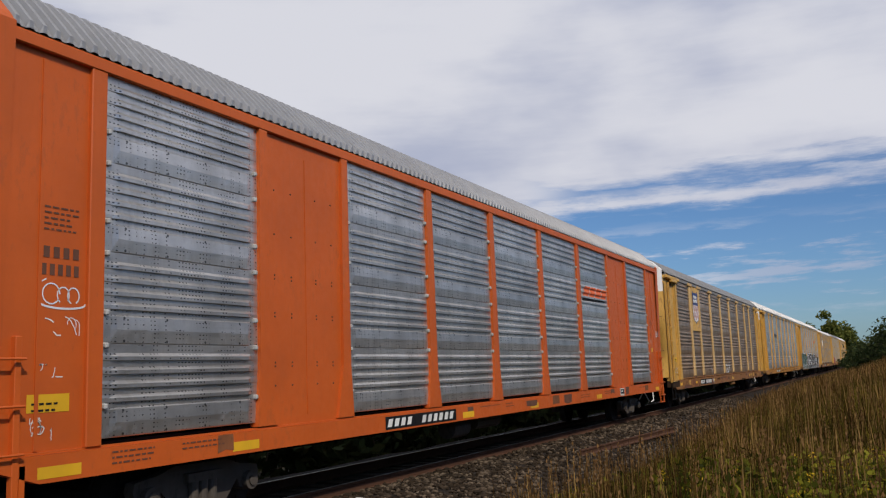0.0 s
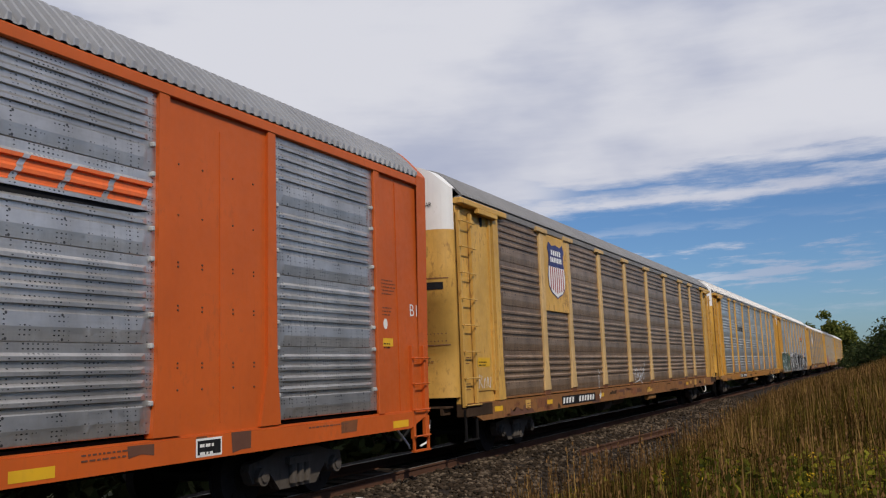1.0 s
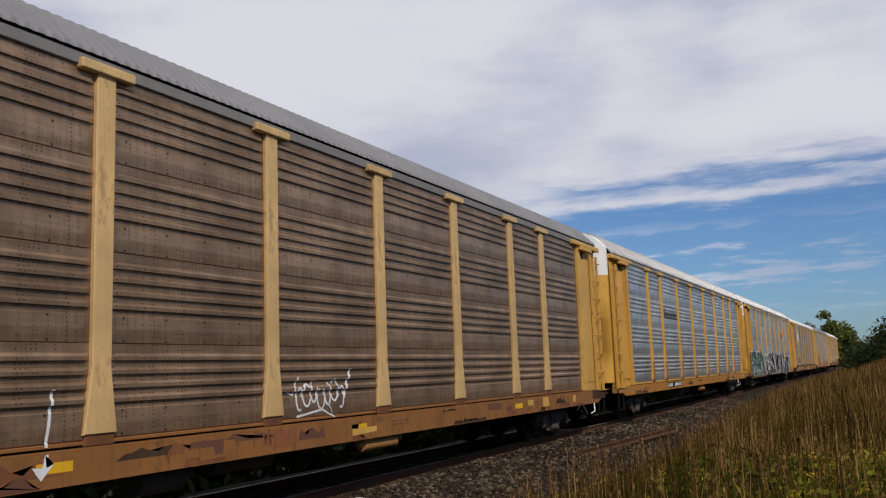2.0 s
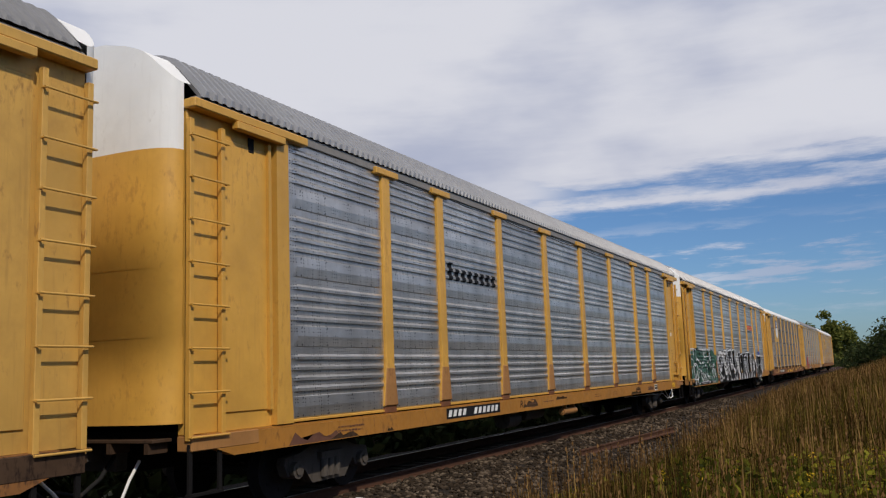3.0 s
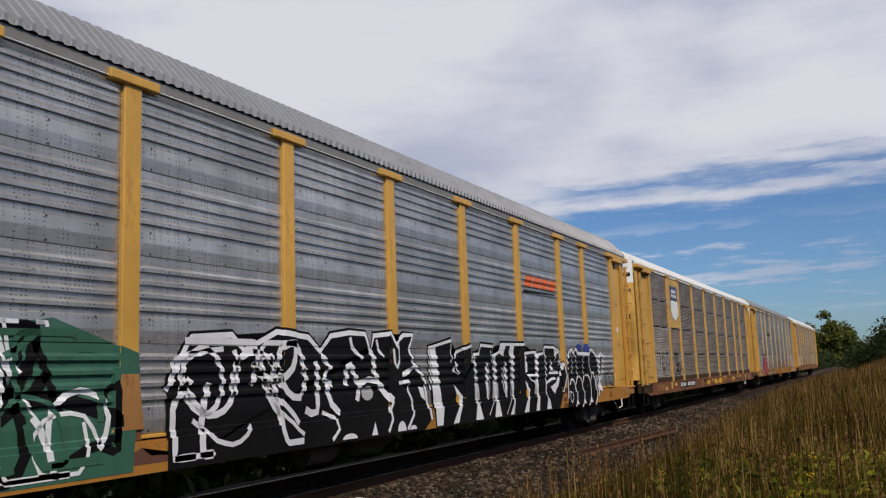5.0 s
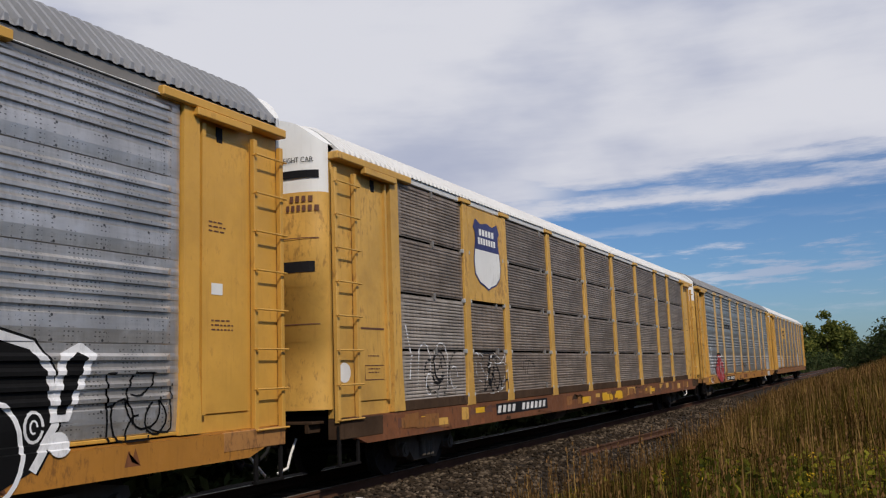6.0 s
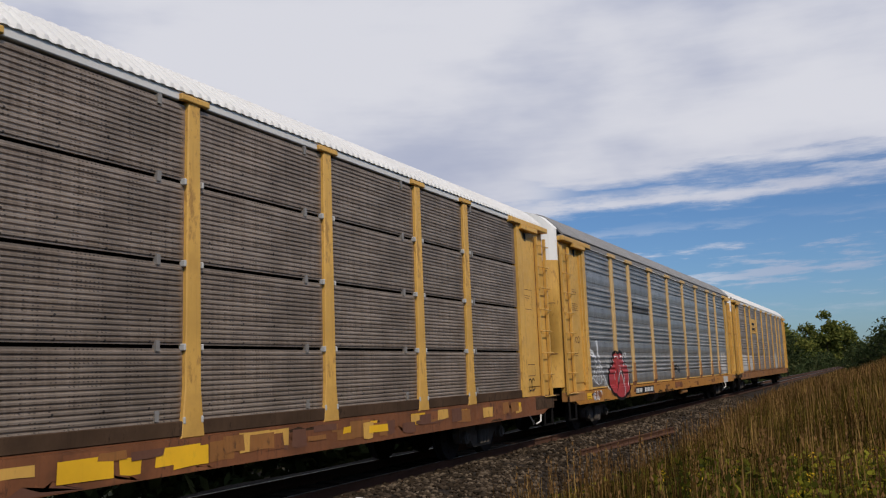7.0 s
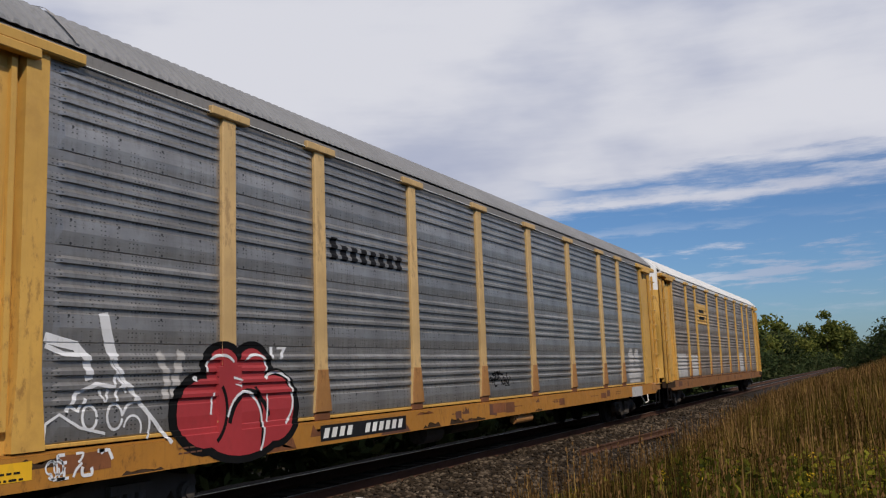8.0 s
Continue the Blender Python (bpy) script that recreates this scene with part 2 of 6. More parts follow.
END_GRIME = painted("grimy_end_steel", (0.06, 0.036, 0.022), dirt=(0.016, 0.011, 0.009), wear=1.0, rough=0.85, vary=0.3, gloss=0.08)
BALLAST = rough_ground("ballast_bed", (0.017, 0.013, 0.010), (0.038, 0.030, 0.024), (0.022, 0.016, 0.011), 2.0)
# ballast below the cars: near-black colour stands in for the train's shade
SHADE_BALLAST = rough_ground("shade_darkened_ballast", (0.010, 0.009, 0.008), (0.020, 0.017, 0.014), (0.013, 0.010, 0.009), 2.0)
SOIL = rough_ground("field_soil", (0.03, 0.027, 0.013), (0.05, 0.04, 0.02), (0.028, 0.034, 0.012), 0.6)
STONE = per_piece("ballast_stone", (0.014, 0.010, 0.006), (0.16, 0.12, 0.082), mid=(0.036, 0.025, 0.016))
STRAW = per_piece("dry_grass", (0.016, 0.008, 0.0025), (0.48, 0.30, 0.095), thin=0.3, mid=(0.085, 0.044, 0.011))
GREEN = per_piece("green_grass", (0.007, 0.008, 0.0015), (0.26, 0.205, 0.024), thin=0.3, mid=(0.046, 0.039, 0.005))
SEED = per_piece("grass_seed_heads", (0.08, 0.04, 0.014), (0.32, 0.18, 0.07), thin=0.25)
WEED = per_piece("weed_leaves", (0.016, 0.022, 0.003), (0.30, 0.275, 0.025), thin=0.35, mid=(0.085, 0.088, 0.009))
FLOWER = per_piece("goldenrod_flowers", (0.34, 0.21, 0.010), (0.60, 0.42, 0.02), thin=0.2)
LEAF = per_piece("tree_leaves", (0.04, 0.055, 0.012), (0.23, 0.22, 0.05), thin=0.35, mid=(0.11, 0.125, 0.026))
LEAF_DARK = per_piece("shrub_leaves", (0.022, 0.035, 0.014), (0.075, 0.08, 0.03), thin=0.3, mid=(0.04, 0.055, 0.018))
BARK = painted("bark", (0.10, 0.075, 0.055), dirt=(0.04, 0.03, 0.022), wear=0.6, rough=0.95, bump=0.6)


# ---------------- mesh helpers ----------------
def mesh_of(name, bm, mat, smooth=False):
    me = bpy.data.meshes.new(name)
    bm.normal_update()
    bm.to_mesh(me)
    bm.free()
    for m in (mat if isinstance(mat, (list, tuple)) else (mat,)):
        me.materials.append(m)
    if smooth:
        me.polygons.foreach_set("use_smooth", [True] * len(me.polygons))
    return me


def piece(name, me, parent=None, at=None, label=""):
    ob = new(name, me)
    if parent:
        ob.parent = parent
    if at is not None:
        ob.matrix_basis = at
    if label:
        ob["label"] = label
    return ob


def part(name, bm, mat, parent=None, label="", smooth=False):
    return piece(name, mesh_of(name, bm, mat, smooth), parent, None, label)


def box(bm, x0, x1, y0, y1, z0, z1, bevel=0.0):
    r = bmesh.ops.create_cube(bm, size=1.0)
    vs = r["verts"]
    for v in vs:
        v.co = Vector((x0 + (v.co.x + 0.5) * (x1 - x0), y0 + (v.co.y + 0.5) * (y1 - y0), z0 + (v.co.z + 0.5) * (z1 - z0)))
    if bevel:
        es = list({e for v in vs for e in v.link_edges})
        bmesh.ops.bevel(bm, geom=es, offset=bevel, segments=1, affect="EDGES")
    return vs


def boxes(*rows, bevel=0.0):
    bm = bmesh.new()
    for r in rows:
        box(bm, *r, bevel=bevel)
    return bm


def prism(bm, outline, x0, x1):
    """A slab between x0 and x1 with a (y, z) outline."""
    a = [bm.verts.new((x0, y, z)) for y, z in outline]
    b = [bm.verts.new((x1, y, z)) for y, z in outline]
    k = len(outline)
    faces = [bm.faces.new(a[::-1]), bm.faces.new(b)]
    for i in range(k):
        faces.append(bm.faces.new((a[i], a[(i + 1) % k], b[(i + 1) % k], b[i])))
    bmesh.ops.recalc_face_normals(bm, faces=faces)


def rod(bm, p, q, r, seg=8):
    p, q = Vector(p), Vector(q)
    d = q - p
    m = Matrix.Translation((p + q) / 2) @ d.to_track_quat("Z", "Y").to_matrix().to_4x4()
    bmesh.ops.create_cone(bm, cap_ends=True, segments=seg, radius1=r, radius2=r, depth=d.length, matrix=m)


def disc(bm, x0, x1, y, z, r, seg=20, r2=None):
    m = Matrix.Translation(((x0 + x1) / 2, y, z)) @ Euler((0, radians(90), 0)).to_matrix().to_4x4()
    bmesh.ops.create_cone(bm, cap_ends=True, segments=seg, radius1=r, radius2=r if r2 is None else r2, depth=abs(x1 - x0), matrix=m)


# ---------------- ground and track ----------------
def smooth01(a):
    a = np.clip(a, 0, 1)
    return a * a * (3 - 2 * a)


def ground_z(x, y):
    """Height of the ground: flat bed, a low shoulder, then a bank that grows with distance on the camera's side."""
    x, y = np.asarray(x, float), np.asarray(y, float)
    bed = -0.30 - 0.35 * smooth01((x + 6.6) / 1.6)
    rise = 0.55 * smooth01((x + 5.4) / 3.2) + 1.35 * smooth01((x + 3.0) / 6.0) * smooth01((y - 7) / 22)
    far_side = -0.45 * smooth01((-x - 11.0) / 2.5) + 0.9 * smooth01((-x - 15) / 12)
    roll_ = 0.05 * np.sin(x * 1.7 + y * 0.43) * np.sin(y * 0.61 - x * 0.4) * smooth01((np.abs(x + 8.6) - 3.2) / 2)
    edge = 1 - smooth01((np.hypot(x, y) - 250) / 400)
    return bed + (rise + far_side + roll_) * edge


def build_ground():
    def axis(fine0, fine1, step, far):
        mids = list(np.arange(fine0, fine1 + 1e-6, step))
        out, d = [], step
        v = fine1
        while v < far:
            d *= 1.35
            v += d
            out.append(v)
        low, d, v = [], step, fine0
        while v > -far:
            d *= 1.35
            v -= d
            low.append(v)
        return np.array(low[::-1] + mids + out)
    xs, ys = axis(-16, 8, 0.3, 2500), axis(-10, 70, 0.8, 2500)
    gx, gy = np.meshgrid(xs, ys)
    gz = ground_z(gx, gy)
    verts = np.stack([gx, gy, gz], -1).reshape(-1, 3)
    w = len(xs)
    faces = [(j * w + i, j * w + i + 1, (j + 1) * w + i + 1, (j + 1) * w + i) for j in range(len(ys) - 1) for i in range(w - 1)]
    me = bpy.data.meshes.new("ground")
    me.from_pydata(verts.tolist(), [], faces)
    me.materials.append(SOIL)
    me.polygons.foreach_set("use_smooth", [True] * len(me.polygons))
    return tagged(piece("ground", me), "brown-green field soil sloping up from the track", "ground", kind="structure")


def build_bed():
    """The ballast bed, a low bank of crushed stone along the track."""
    bm = bmesh.new()
    xs = [-12.6, -11.4, -10.2, -8.6, -7.75, -7.0, -6.0, -5.0]
    zs = [-0.62, -0.30, -0.17, -0.19, -0.18, -0.16, -0.27, -0.62]
    ys = list(np.arange(-60, 120, 1.5)) + list(np.arange(120, 900, 20.0))
    grid = [[bm.verts.new((x + 0.05 * math.sin(y * 2.1 + i), y, z + 0.02 * math.sin(y * 1.3 + i * 2.2))) for i, (x, z) in enumerate(zip(xs, zs))] for y in ys]
    for a, b in zip(grid, grid[1:]):
        for i in range(len(xs) - 1):
            # far edge to near rail gets the ballast with the train's shade painted in
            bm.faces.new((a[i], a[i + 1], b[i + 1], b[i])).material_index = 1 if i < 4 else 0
    ob = part("ballast_bed", bm, (BALLAST, SHADE_BALLAST), smooth=True)
    return tagged(ob, "grey-brown crushed stone bed under the railway track", "ballast", kind="structure")


def scatter_stones():
    rng = np.random.default_rng(4)
    base = bmesh.new()
    bmesh.ops.create_icosphere(base, subdivisions=1, radius=1.0)
    bv = np.array([v.co for v in base.verts])
    bf = np.array([[v.index for v in f.verts] for f in base.faces])
    base.free()
    spots = []
    for k in range(15000):
        y = 8 + 42 * rng.random() ** 1.8
        x = rng.uniform(-7.78, -4.7)
        spots.append((x, y))
    verts, faces, o = [], [], 0
    for x, y in spots:
        s = rng.uniform(0.022, 0.055)
        z = float(np.interp(x, [-7.0, -6.0, -5.0], [-0.16, -0.27, -0.62]))
        z = max(z, float(ground_z(x, y)))
        v = bv * (1 + rng.uniform(-0.28, 0.28, (len(bv), 1))) * (s * rng.uniform(0.8, 1.4), s * rng.uniform(0.8, 1.4), s * rng.uniform(0.55, 0.9))
        a = rng.uniform(0, 6.28)
        c_, s_ = math.cos(a), math.sin(a)
        v = v @ np.array([[c_, s_, 0], [-s_, c_, 0], [0, 0, 1]]) + (x, y, z + s * 0.25)
        verts.append(v)
        faces.append(bf + o)
        o += len(bv)
    me = bpy.data.meshes.new("ballast_stones")
    me.from_pydata(np.concatenate(verts).tolist(), [], np.concatenate(faces).tolist())
    me.materials.append(STONE)
    return tagged(piece("ballast_stones", me), "loose angular grey and brown ballast stones beside the rail", "gravel", kind="stuff")


def rail_mesh():
    """A rail with foot, web and head, 1.435 m gauge; the head's top is polished."""
    prof = [(-0.07, -0.18), (0.07, -0.18), (0.07, -0.165), (0.012, -0.14), (0.012, -0.045), (0.036, -0.035), (0.036, -0.006), (0.03, 0.0), (-0.03, 0.0), (-0.036, -0.006), (-0.036, -0.035), (-0.012, -0.045), (-0.012, -0.14), (-0.07, -0.165)]
    bm = bmesh.new()
    ys = [-80, 0, 20, 60, 200, 900]
    rings = [[bm.verts.new((x, y, z)) for x, z in prof] for y in ys]
    k = len(prof)
    for a, b in zip(rings, rings[1:]):
        for i in range(k):
            f = bm.faces.new((a[i], b[i], b[(i + 1) % k], a[(i + 1) % k]))
            f.material_index = 1 if i == 7 else 0
    bmesh.ops.recalc_face_normals(bm, faces=bm.faces)
    return mesh_of("rail", bm, (RAIL_RUST, RAIL_TOP))


def build_track():
    track = tagged(new("railway_track"), "rusty steel rails on dark wooden ties in ballast", "railway track", kind="structure")
    me = rail_mesh()
    for s in (-1, 1):
        piece("rail", me, track, pose(TRACK_X + s * 0.7535, 0, 0), "rusty steel rail with a polished head")
    tie = mesh_of("tie", boxes((-1.3, 1.3, -0.115, 0.115, -0.34, -0.165), bevel=0.012), TIE_WOOD)
    plate = mesh_of("tie_plate", boxes((-0.16, 0.16, -0.09, 0.09, -0.168, -0.15), bevel=0.005), RAIL_RUST)
    for i in range(150):
        y = -12 + i * 0.53
        t = piece("tie", tie, track, pose(TRACK_X + random.uniform(-0.04, 0.04), y, 0, 0, 0, random.uniform(-1, 1)))
    for i in range(20, 100):
        piece("tie_plate", plate, track, pose(TRACK_X + 0.7535, -12 + i * 0.53, 0))


build_ground()
build_bed()
build_track()
scatter_stones()


def build_old_rail():
    bm = bmesh.new()
    prism(bm, [(-0.07, 0), (0.07, 0), (0.07, 0.02), (0.015, 0.05), (0.015, 0.11), (0.035, 0.12), (0.035, 0.15), (-0.035, 0.15), (-0.035, 0.12), (-0.015, 0.11), (-0.015, 0.05), (-0.07, 0.02)], -3.6, 3.6)
    ob = part("discarded_rail", bm, RAIL_RUST)
    ob.matrix_basis = pose(-5.95, 22.6, -0.26, 0, 0, 86)
    tagged(ob, "discarded rusty rail lying on the ballast shoulder", "rail")


def build_rock():
    bm = bmesh.new()
    bmesh.ops.create_icosphere(bm, subdivisions=3, radius=1.0)
    for v in bm.verts:
        k = 1 + 0.22 * noise.noise(v.co * 1.4) + 0.08 * noise.noise(v.co * 4)
        v.co = Vector((v.co.x * 0.17 * k, v.co.y * 0.24 * k, v.co.z * 0.13 * k))
    ob = part("pale_rock", bm, WHITE, smooth=True)
    ob.matrix_basis = pose(-7.0, 11.12, -0.19, 0, 0, 20)
    tagged(ob, "pale rounded rock lying on the ballast", "rock")


build_old_rail()
build_rock()


# ---------------- grass and shrubs ----------------
def blades(name, mat, spots, height, width, rng, lean=0.35, curl=0.5):
    """Tapered, bent blades rooted at the spots; one object."""
    k = len(spots)
    x, y = spots[:, 0], spots[:, 1]
    z = ground_z(x, y) - 0.02
    a = rng.uniform(0, 2 * np.pi, k)
    # shorter towards the ballast
    edge = -5.0 + np.interp(y, (10, 20, 37, 75), (0.55, 0.35, -1.0, -1.8))
    hh = height * rng.uniform(0.55, 1.15, k) * (0.42 + 0.58 * smooth01((x - edge) / 2.2))
    ww = width * rng.uniform(0.6, 1.3, k)
    ln = lean * rng.random(k) ** 1.3
    b = rng.uniform(0, 2 * np.pi, k)
    levels = (0.0, 0.45, 0.8, 1.0)
    vs = []
    for t in levels:
        off = ln * hh * (t * (1 - curl) + curl * t * t)
        cx, cy, cz = x + np.cos(b) * off, y + np.sin(b) * off, z + hh * t * (1 - 0.18 * ln * t)
        w = ww * (1 - 0.85 * t)
        dx, dy = np.cos(a) * w / 2, np.sin(a) * w / 2
        vs += [np.stack([cx - dx, cy - dy, cz], 1), np.stack([cx + dx, cy + dy, cz], 1)]
    verts = np.stack(vs, 1).reshape(-1, 3)
    q = np.array([[0, 1, 3, 2], [2, 3, 5, 4], [4, 5, 7, 6]])
    faces = (np.arange(k)[:, None, None] * 8 + q[None]).reshape(-1, 4)
    me = bpy.data.meshes.new(name)
    me.from_pydata(verts.tolist(), [], faces.tolist())
    me.materials.append(mat)
    tips = np.stack([x + np.cos(b) * ln * hh, y + np.sin(b) * ln * hh, z + hh * (1 - 0.18 * ln)], 1)
    return piece(name, me), tips


def tufts(name, mat, centres, size, rng, spread, upright=0.0):
    """Many tiny crossed leaves about the given centres."""
    k = len(centres)
    d = rng.normal(0, 1, (k, 3)) * (1 - 0.7 * upright) + (0, 0, 2.5 * upright)
    d /= np.linalg.norm(d, axis=1)[:, None]
    e = np.cross(d, rng.normal(0, 1, (k, 3)))
    e /= np.linalg.norm(e, axis=1)[:, None] + 1e-9
    s = size * rng.uniform(0.6, 1.4, (k, 1))
    c = centres + rng.normal(0, 1, (k, 3)) * spread
    v = np.stack([c - d * s, c + e * s * 0.5, c + d * s, c - e * s * 0.5], 1).reshape(-1, 3)
    f = np.arange(4 * k).reshape(-1, 4)
    me = bpy.data.meshes.new(name)
    me.from_pydata(v.tolist(), [], f.tolist())
    me.materials.append(mat)
    return me


def build_grass():
    rng = np.random.default_rng(11)

    def field(k, x0, x1, y0, y1, power):
        y = y0 + (y1 - y0) * rng.random(k) ** power
        # the field widens with distance
        lo = x0 + np.interp(y, (10, 20, 37, 75), (0.9, 0.7, -0.7, -1.5)) - 0.2 * np.sin(y * 0.9) - 0.15 * np.sin(y * 2.3)
        x = lo + (x1 - lo) * rng.random(k)
        return np.stack([x, y], 1)

    def clumped(k, x0, x1, y0, y1, power, clumps, r):
        c = field(clumps, x0, x1, y0, y1, power)
        p = c[rng.integers(0, clumps, k)] + rng.normal(0, r, (k, 2))
        return p[p[:, 0] > x0 + np.interp(p[:, 1], (10, 20, 37, 75), (0.55, 0.35, -1.0, -1.8))]

    g1, _ = blades("green_grass", GREEN, clumped(70000, -5.0, 3.2, 6.2, 40, 1.6, 2600, 0.25), 0.66, 0.018, rng, 0.55)
    tagged(g1, "dark green meadow grass on the bank beside the track", "grass", kind="stuff")
    s0, _ = blades("low_dry_grass", STRAW, clumped(32000, -5.1, 3.4, 9.0, 60, 1.5, 1500, 0.3), 0.64, 0.013, rng, 0.5)
    tagged(s0, "short tangled dry grass on the bank", "grass", kind="stuff")
    s1, tips = blades("dry_grass", STRAW, clumped(12000, -5.0, 3.4, 7.0, 60, 1.8, 1300, 0.14), 1.02, 0.02, rng, 0.22)
    tagged(s1, "tall straw-coloured dry grass stalks on the bank", "grass", kind="stuff")
    s2, _ = blades("far_dry_grass", STRAW, field(24000, -5.2, 9, 36, 170, 1.3), 1.0, 0.045, rng, 0.35)
    tagged(s2, "straw-coloured grass farther along the bank", "grass", kind="stuff")
    g2, _ = blades("far_green_grass", GREEN, field(16000, -5.0, 9, 36, 170, 1.3), 0.8, 0.05, rng, 0.5)
    tagged(g2, "dark green grass farther along the bank", "grass", kind="stuff")
    y = 15 + 55 * rng.random(7000) ** 1.4
    sparse = np.stack([rng.uniform(-6.9, -4.2, 7000), y], 1)
    w1, _ = blades("shoulder_weeds", STRAW, sparse, 0.26, 0.02, rng, 0.8)
    tagged(w1, "sparse dry weeds on the ballast shoulder", "weeds", kind="stuff")
    w2, _ = blades("green_shoulder_weeds", GREEN, sparse[::2] + 0.15, 0.24, 0.02, rng, 0.8)
    tagged(w2, "sparse green weeds on the ballast shoulder", "weeds", kind="stuff")
    near = tips[rng.random(len(tips)) < 0.20]
    me = tufts("seed_heads", SEED, np.repeat(near, 9, 0) - np.tile(np.linspace(-0.03, 0.22, 9), len(near))[:, None] * (0, 0, 1), 0.019, rng, 0.006, 1.0)
    tagged(piece("seed_heads", me), "brown feathery seed heads on the dry grass", "grass", kind="stuff")
    # goldenrod and leafy weeds
    c = np.array([(-0.5, 8.2), (-0.2, 7.6), (-0.8, 9.2), (0.0, 8.8), (-1.2, 8.4), (-0.3, 10.0), (-1.6, 9.4), (-4.5, 13.2)])
    spots = c[rng.integers(0, len(c), 3600)] + rng.normal(0, 0.36, (3600, 2))
    st, tops = blades("weed_stems", WEED, spots, 0.74, 0.014, rng, 0.25)
    tagged(st, "leafy green weed stems among the grass", "weeds", kind="stuff")
    me = tufts("goldenrod_flowers", FLOWER, np.repeat(tops[::50], 16, 0), 0.013, rng, 0.035)
    tagged(piece("goldenrod_flowers", me), "yellow goldenrod flowers among the grass", "flowers", kind="stuff")
    leaves = np.repeat(tops, 5, 0)
    leaves[:, 2] -= rng.uniform(0, 0.55, len(leaves))
    me = tufts("weed_leaves", WEED, leaves, 0.042, rng, 0.06)
    tagged(piece("weed_leaves", me), "small green leaves of weeds in the grass", "weeds", kind="stuff")


build_grass()


def build_tree(x, y, height, spread, seed, label, leaves=2600, mat=None, size=0.24, low=0.25):
    """A tapered trunk, limbs and a crown of small leaf clumps with gaps."""
    rng = np.random.default_rng(seed)
    z0 = float(ground_z(x, y)) - 0.1
    tree = tagged(new("tree"), label, "tree")
    tree.matrix_basis = pose(x, y, z0)
    bm = bmesh.new()
    top = Vector((rng.normal(0, 0.2), rng.normal(0, 0.2), height * 0.8))
    r0 = height * 0.018
    m = Matrix.Translation(top / 2) @ top.to_track_quat("Z", "Y").to_matrix().to_4x4()
    bmesh.ops.create_cone(bm, cap_ends=True, segments=8, radius1=r0, radius2=r0 * 0.25, depth=top.length, matrix=m)
    ends = []
    for i in range(18):
        t = rng.uniform(low, 0.95)
        p = top * t
        a = rng.uniform(0, 6.28)
        reach = spread * (1.0 - 0.55 * max(0, t - 0.35)) * rng.uniform(0.55, 1.0)
        q = p + Vector((math.cos(a) * reach, math.sin(a) * reach, height * rng.uniform(0.04, 0.2)))
        d = q - p
        mm = Matrix.Translation((p + q) / 2) @ d.to_track_quat("Z", "Y").to_matrix().to_4x4()
        bmesh.ops.create_cone(bm, cap_ends=True, segments=5, radius1=r0 * 0.4, radius2=r0 * 0.1, depth=d.length, matrix=mm)
        ends += [q, p + d * 0.6]
    ends.append(top * 1.18)
    part("trunk", bm, BARK, tree, smooth=True)
    cs = np.array(ends)
    rad = spread * rng.uniform(0.30, 0.58, len(cs))
    pick = rng.integers(0, len(cs), leaves)
    d = rng.normal(0, 1, (leaves, 3))
    d /= np.linalg.norm(d, axis=1)[:, None]
    c = cs[pick] + d * (rad[pick] * rng.uniform(0.35, 1.05, leaves))[:, None] * (1, 1, 0.8)
    c[:, 2] = np.maximum(c[:, 2], 0.15)
    me = tufts("crown", mat or LEAF, c, size, rng, 0.04)
    piece("crown", me, tree)
    return tree


# trees along the far side of the track, then shrubs on the camera's side
rng_t = random.Random(5)
for i in range(30):
    y = 96 + i * 7.5 + rng_t.uniform(-2, 2)
    x = -14.0 - rng_t.uniform(0, 7) - (2.0 if y < 110 else 0)
    build_tree(x, y, rng_t.uniform(6.2, 9.0) * (1 + max(0, y - 110) * 0.0016), rng_t.uniform(2.4, 3.6), 100 + i,
               "leafy green broadleaf tree in the belt beyond the track", 2600, LEAF if i % 3 else LEAF_DARK, 0.30, 0.04)
build_tree(-12.2, 232, 13.6, 3.0, 300, "tall rounded green tree standing above the tree belt", 5200, LEAF, 0.42, 0.15)
build_tree(-9.4, 250, 11.0, 4.0, 301, "green tree beside the tall one", 4200, LEAF, 0.40, 0.1)
for i in range(16):
    y = 128 + i * 10 + rng_t.uniform(-4, 4)
    build_tree(-5.6 + rng_t.uniform(-0.3, 2.5), y, rng_t.uniform(2.0, 3.2), rng_t.uniform(1.3, 1.9), 400 + i,
               "low dark green shrub beside the track", 800, LEAF_DARK, 0.16, 0.05)
for i in range(26):
    y = 92 + i * 8 + rng_t.uniform(-3, 3)
    build_tree(-12.6 - rng_t.uniform(0, 1.5), y, rng_t.uniform(2.6, 4.2), rng_t.uniform(2.2, 3.0), 600 + i,
               "low dark green shrub at the foot of the tree belt", 900, LEAF_DARK, 0.26, 0.02)
# added hedge: hides the sunlit ground so the gap under the cars stays dark
for i in range(44):
    y = 1 + i * 2.1 + rng_t.uniform(-0.5, 0.5)
    build_tree(-13.4 - rng_t.uniform(0, 0.6), y, rng_t.uniform(1.7, 2.3), rng_t.uniform(1.3, 1.7), 700 + i,
               "low dark green shrub beyond the passing train", 900, LEAF_DARK, 0.20, 0.0)
for i, (x, y, h) in enumerate(((-0.6, 84, 3.6), (1.0, 80, 4.0), (2.6, 82, 4.2), (-1.6, 96, 3.2), (0.4, 100, 4.2), (3.2, 96, 4.6), (5.0, 84, 4.8), (-2.4, 112, 3.6))):
    build_tree(x, y, h, 2.0, 500 + i, "dark green shrub on the grassy bank", 1500, LEAF_DARK, 0.15, 0.05)

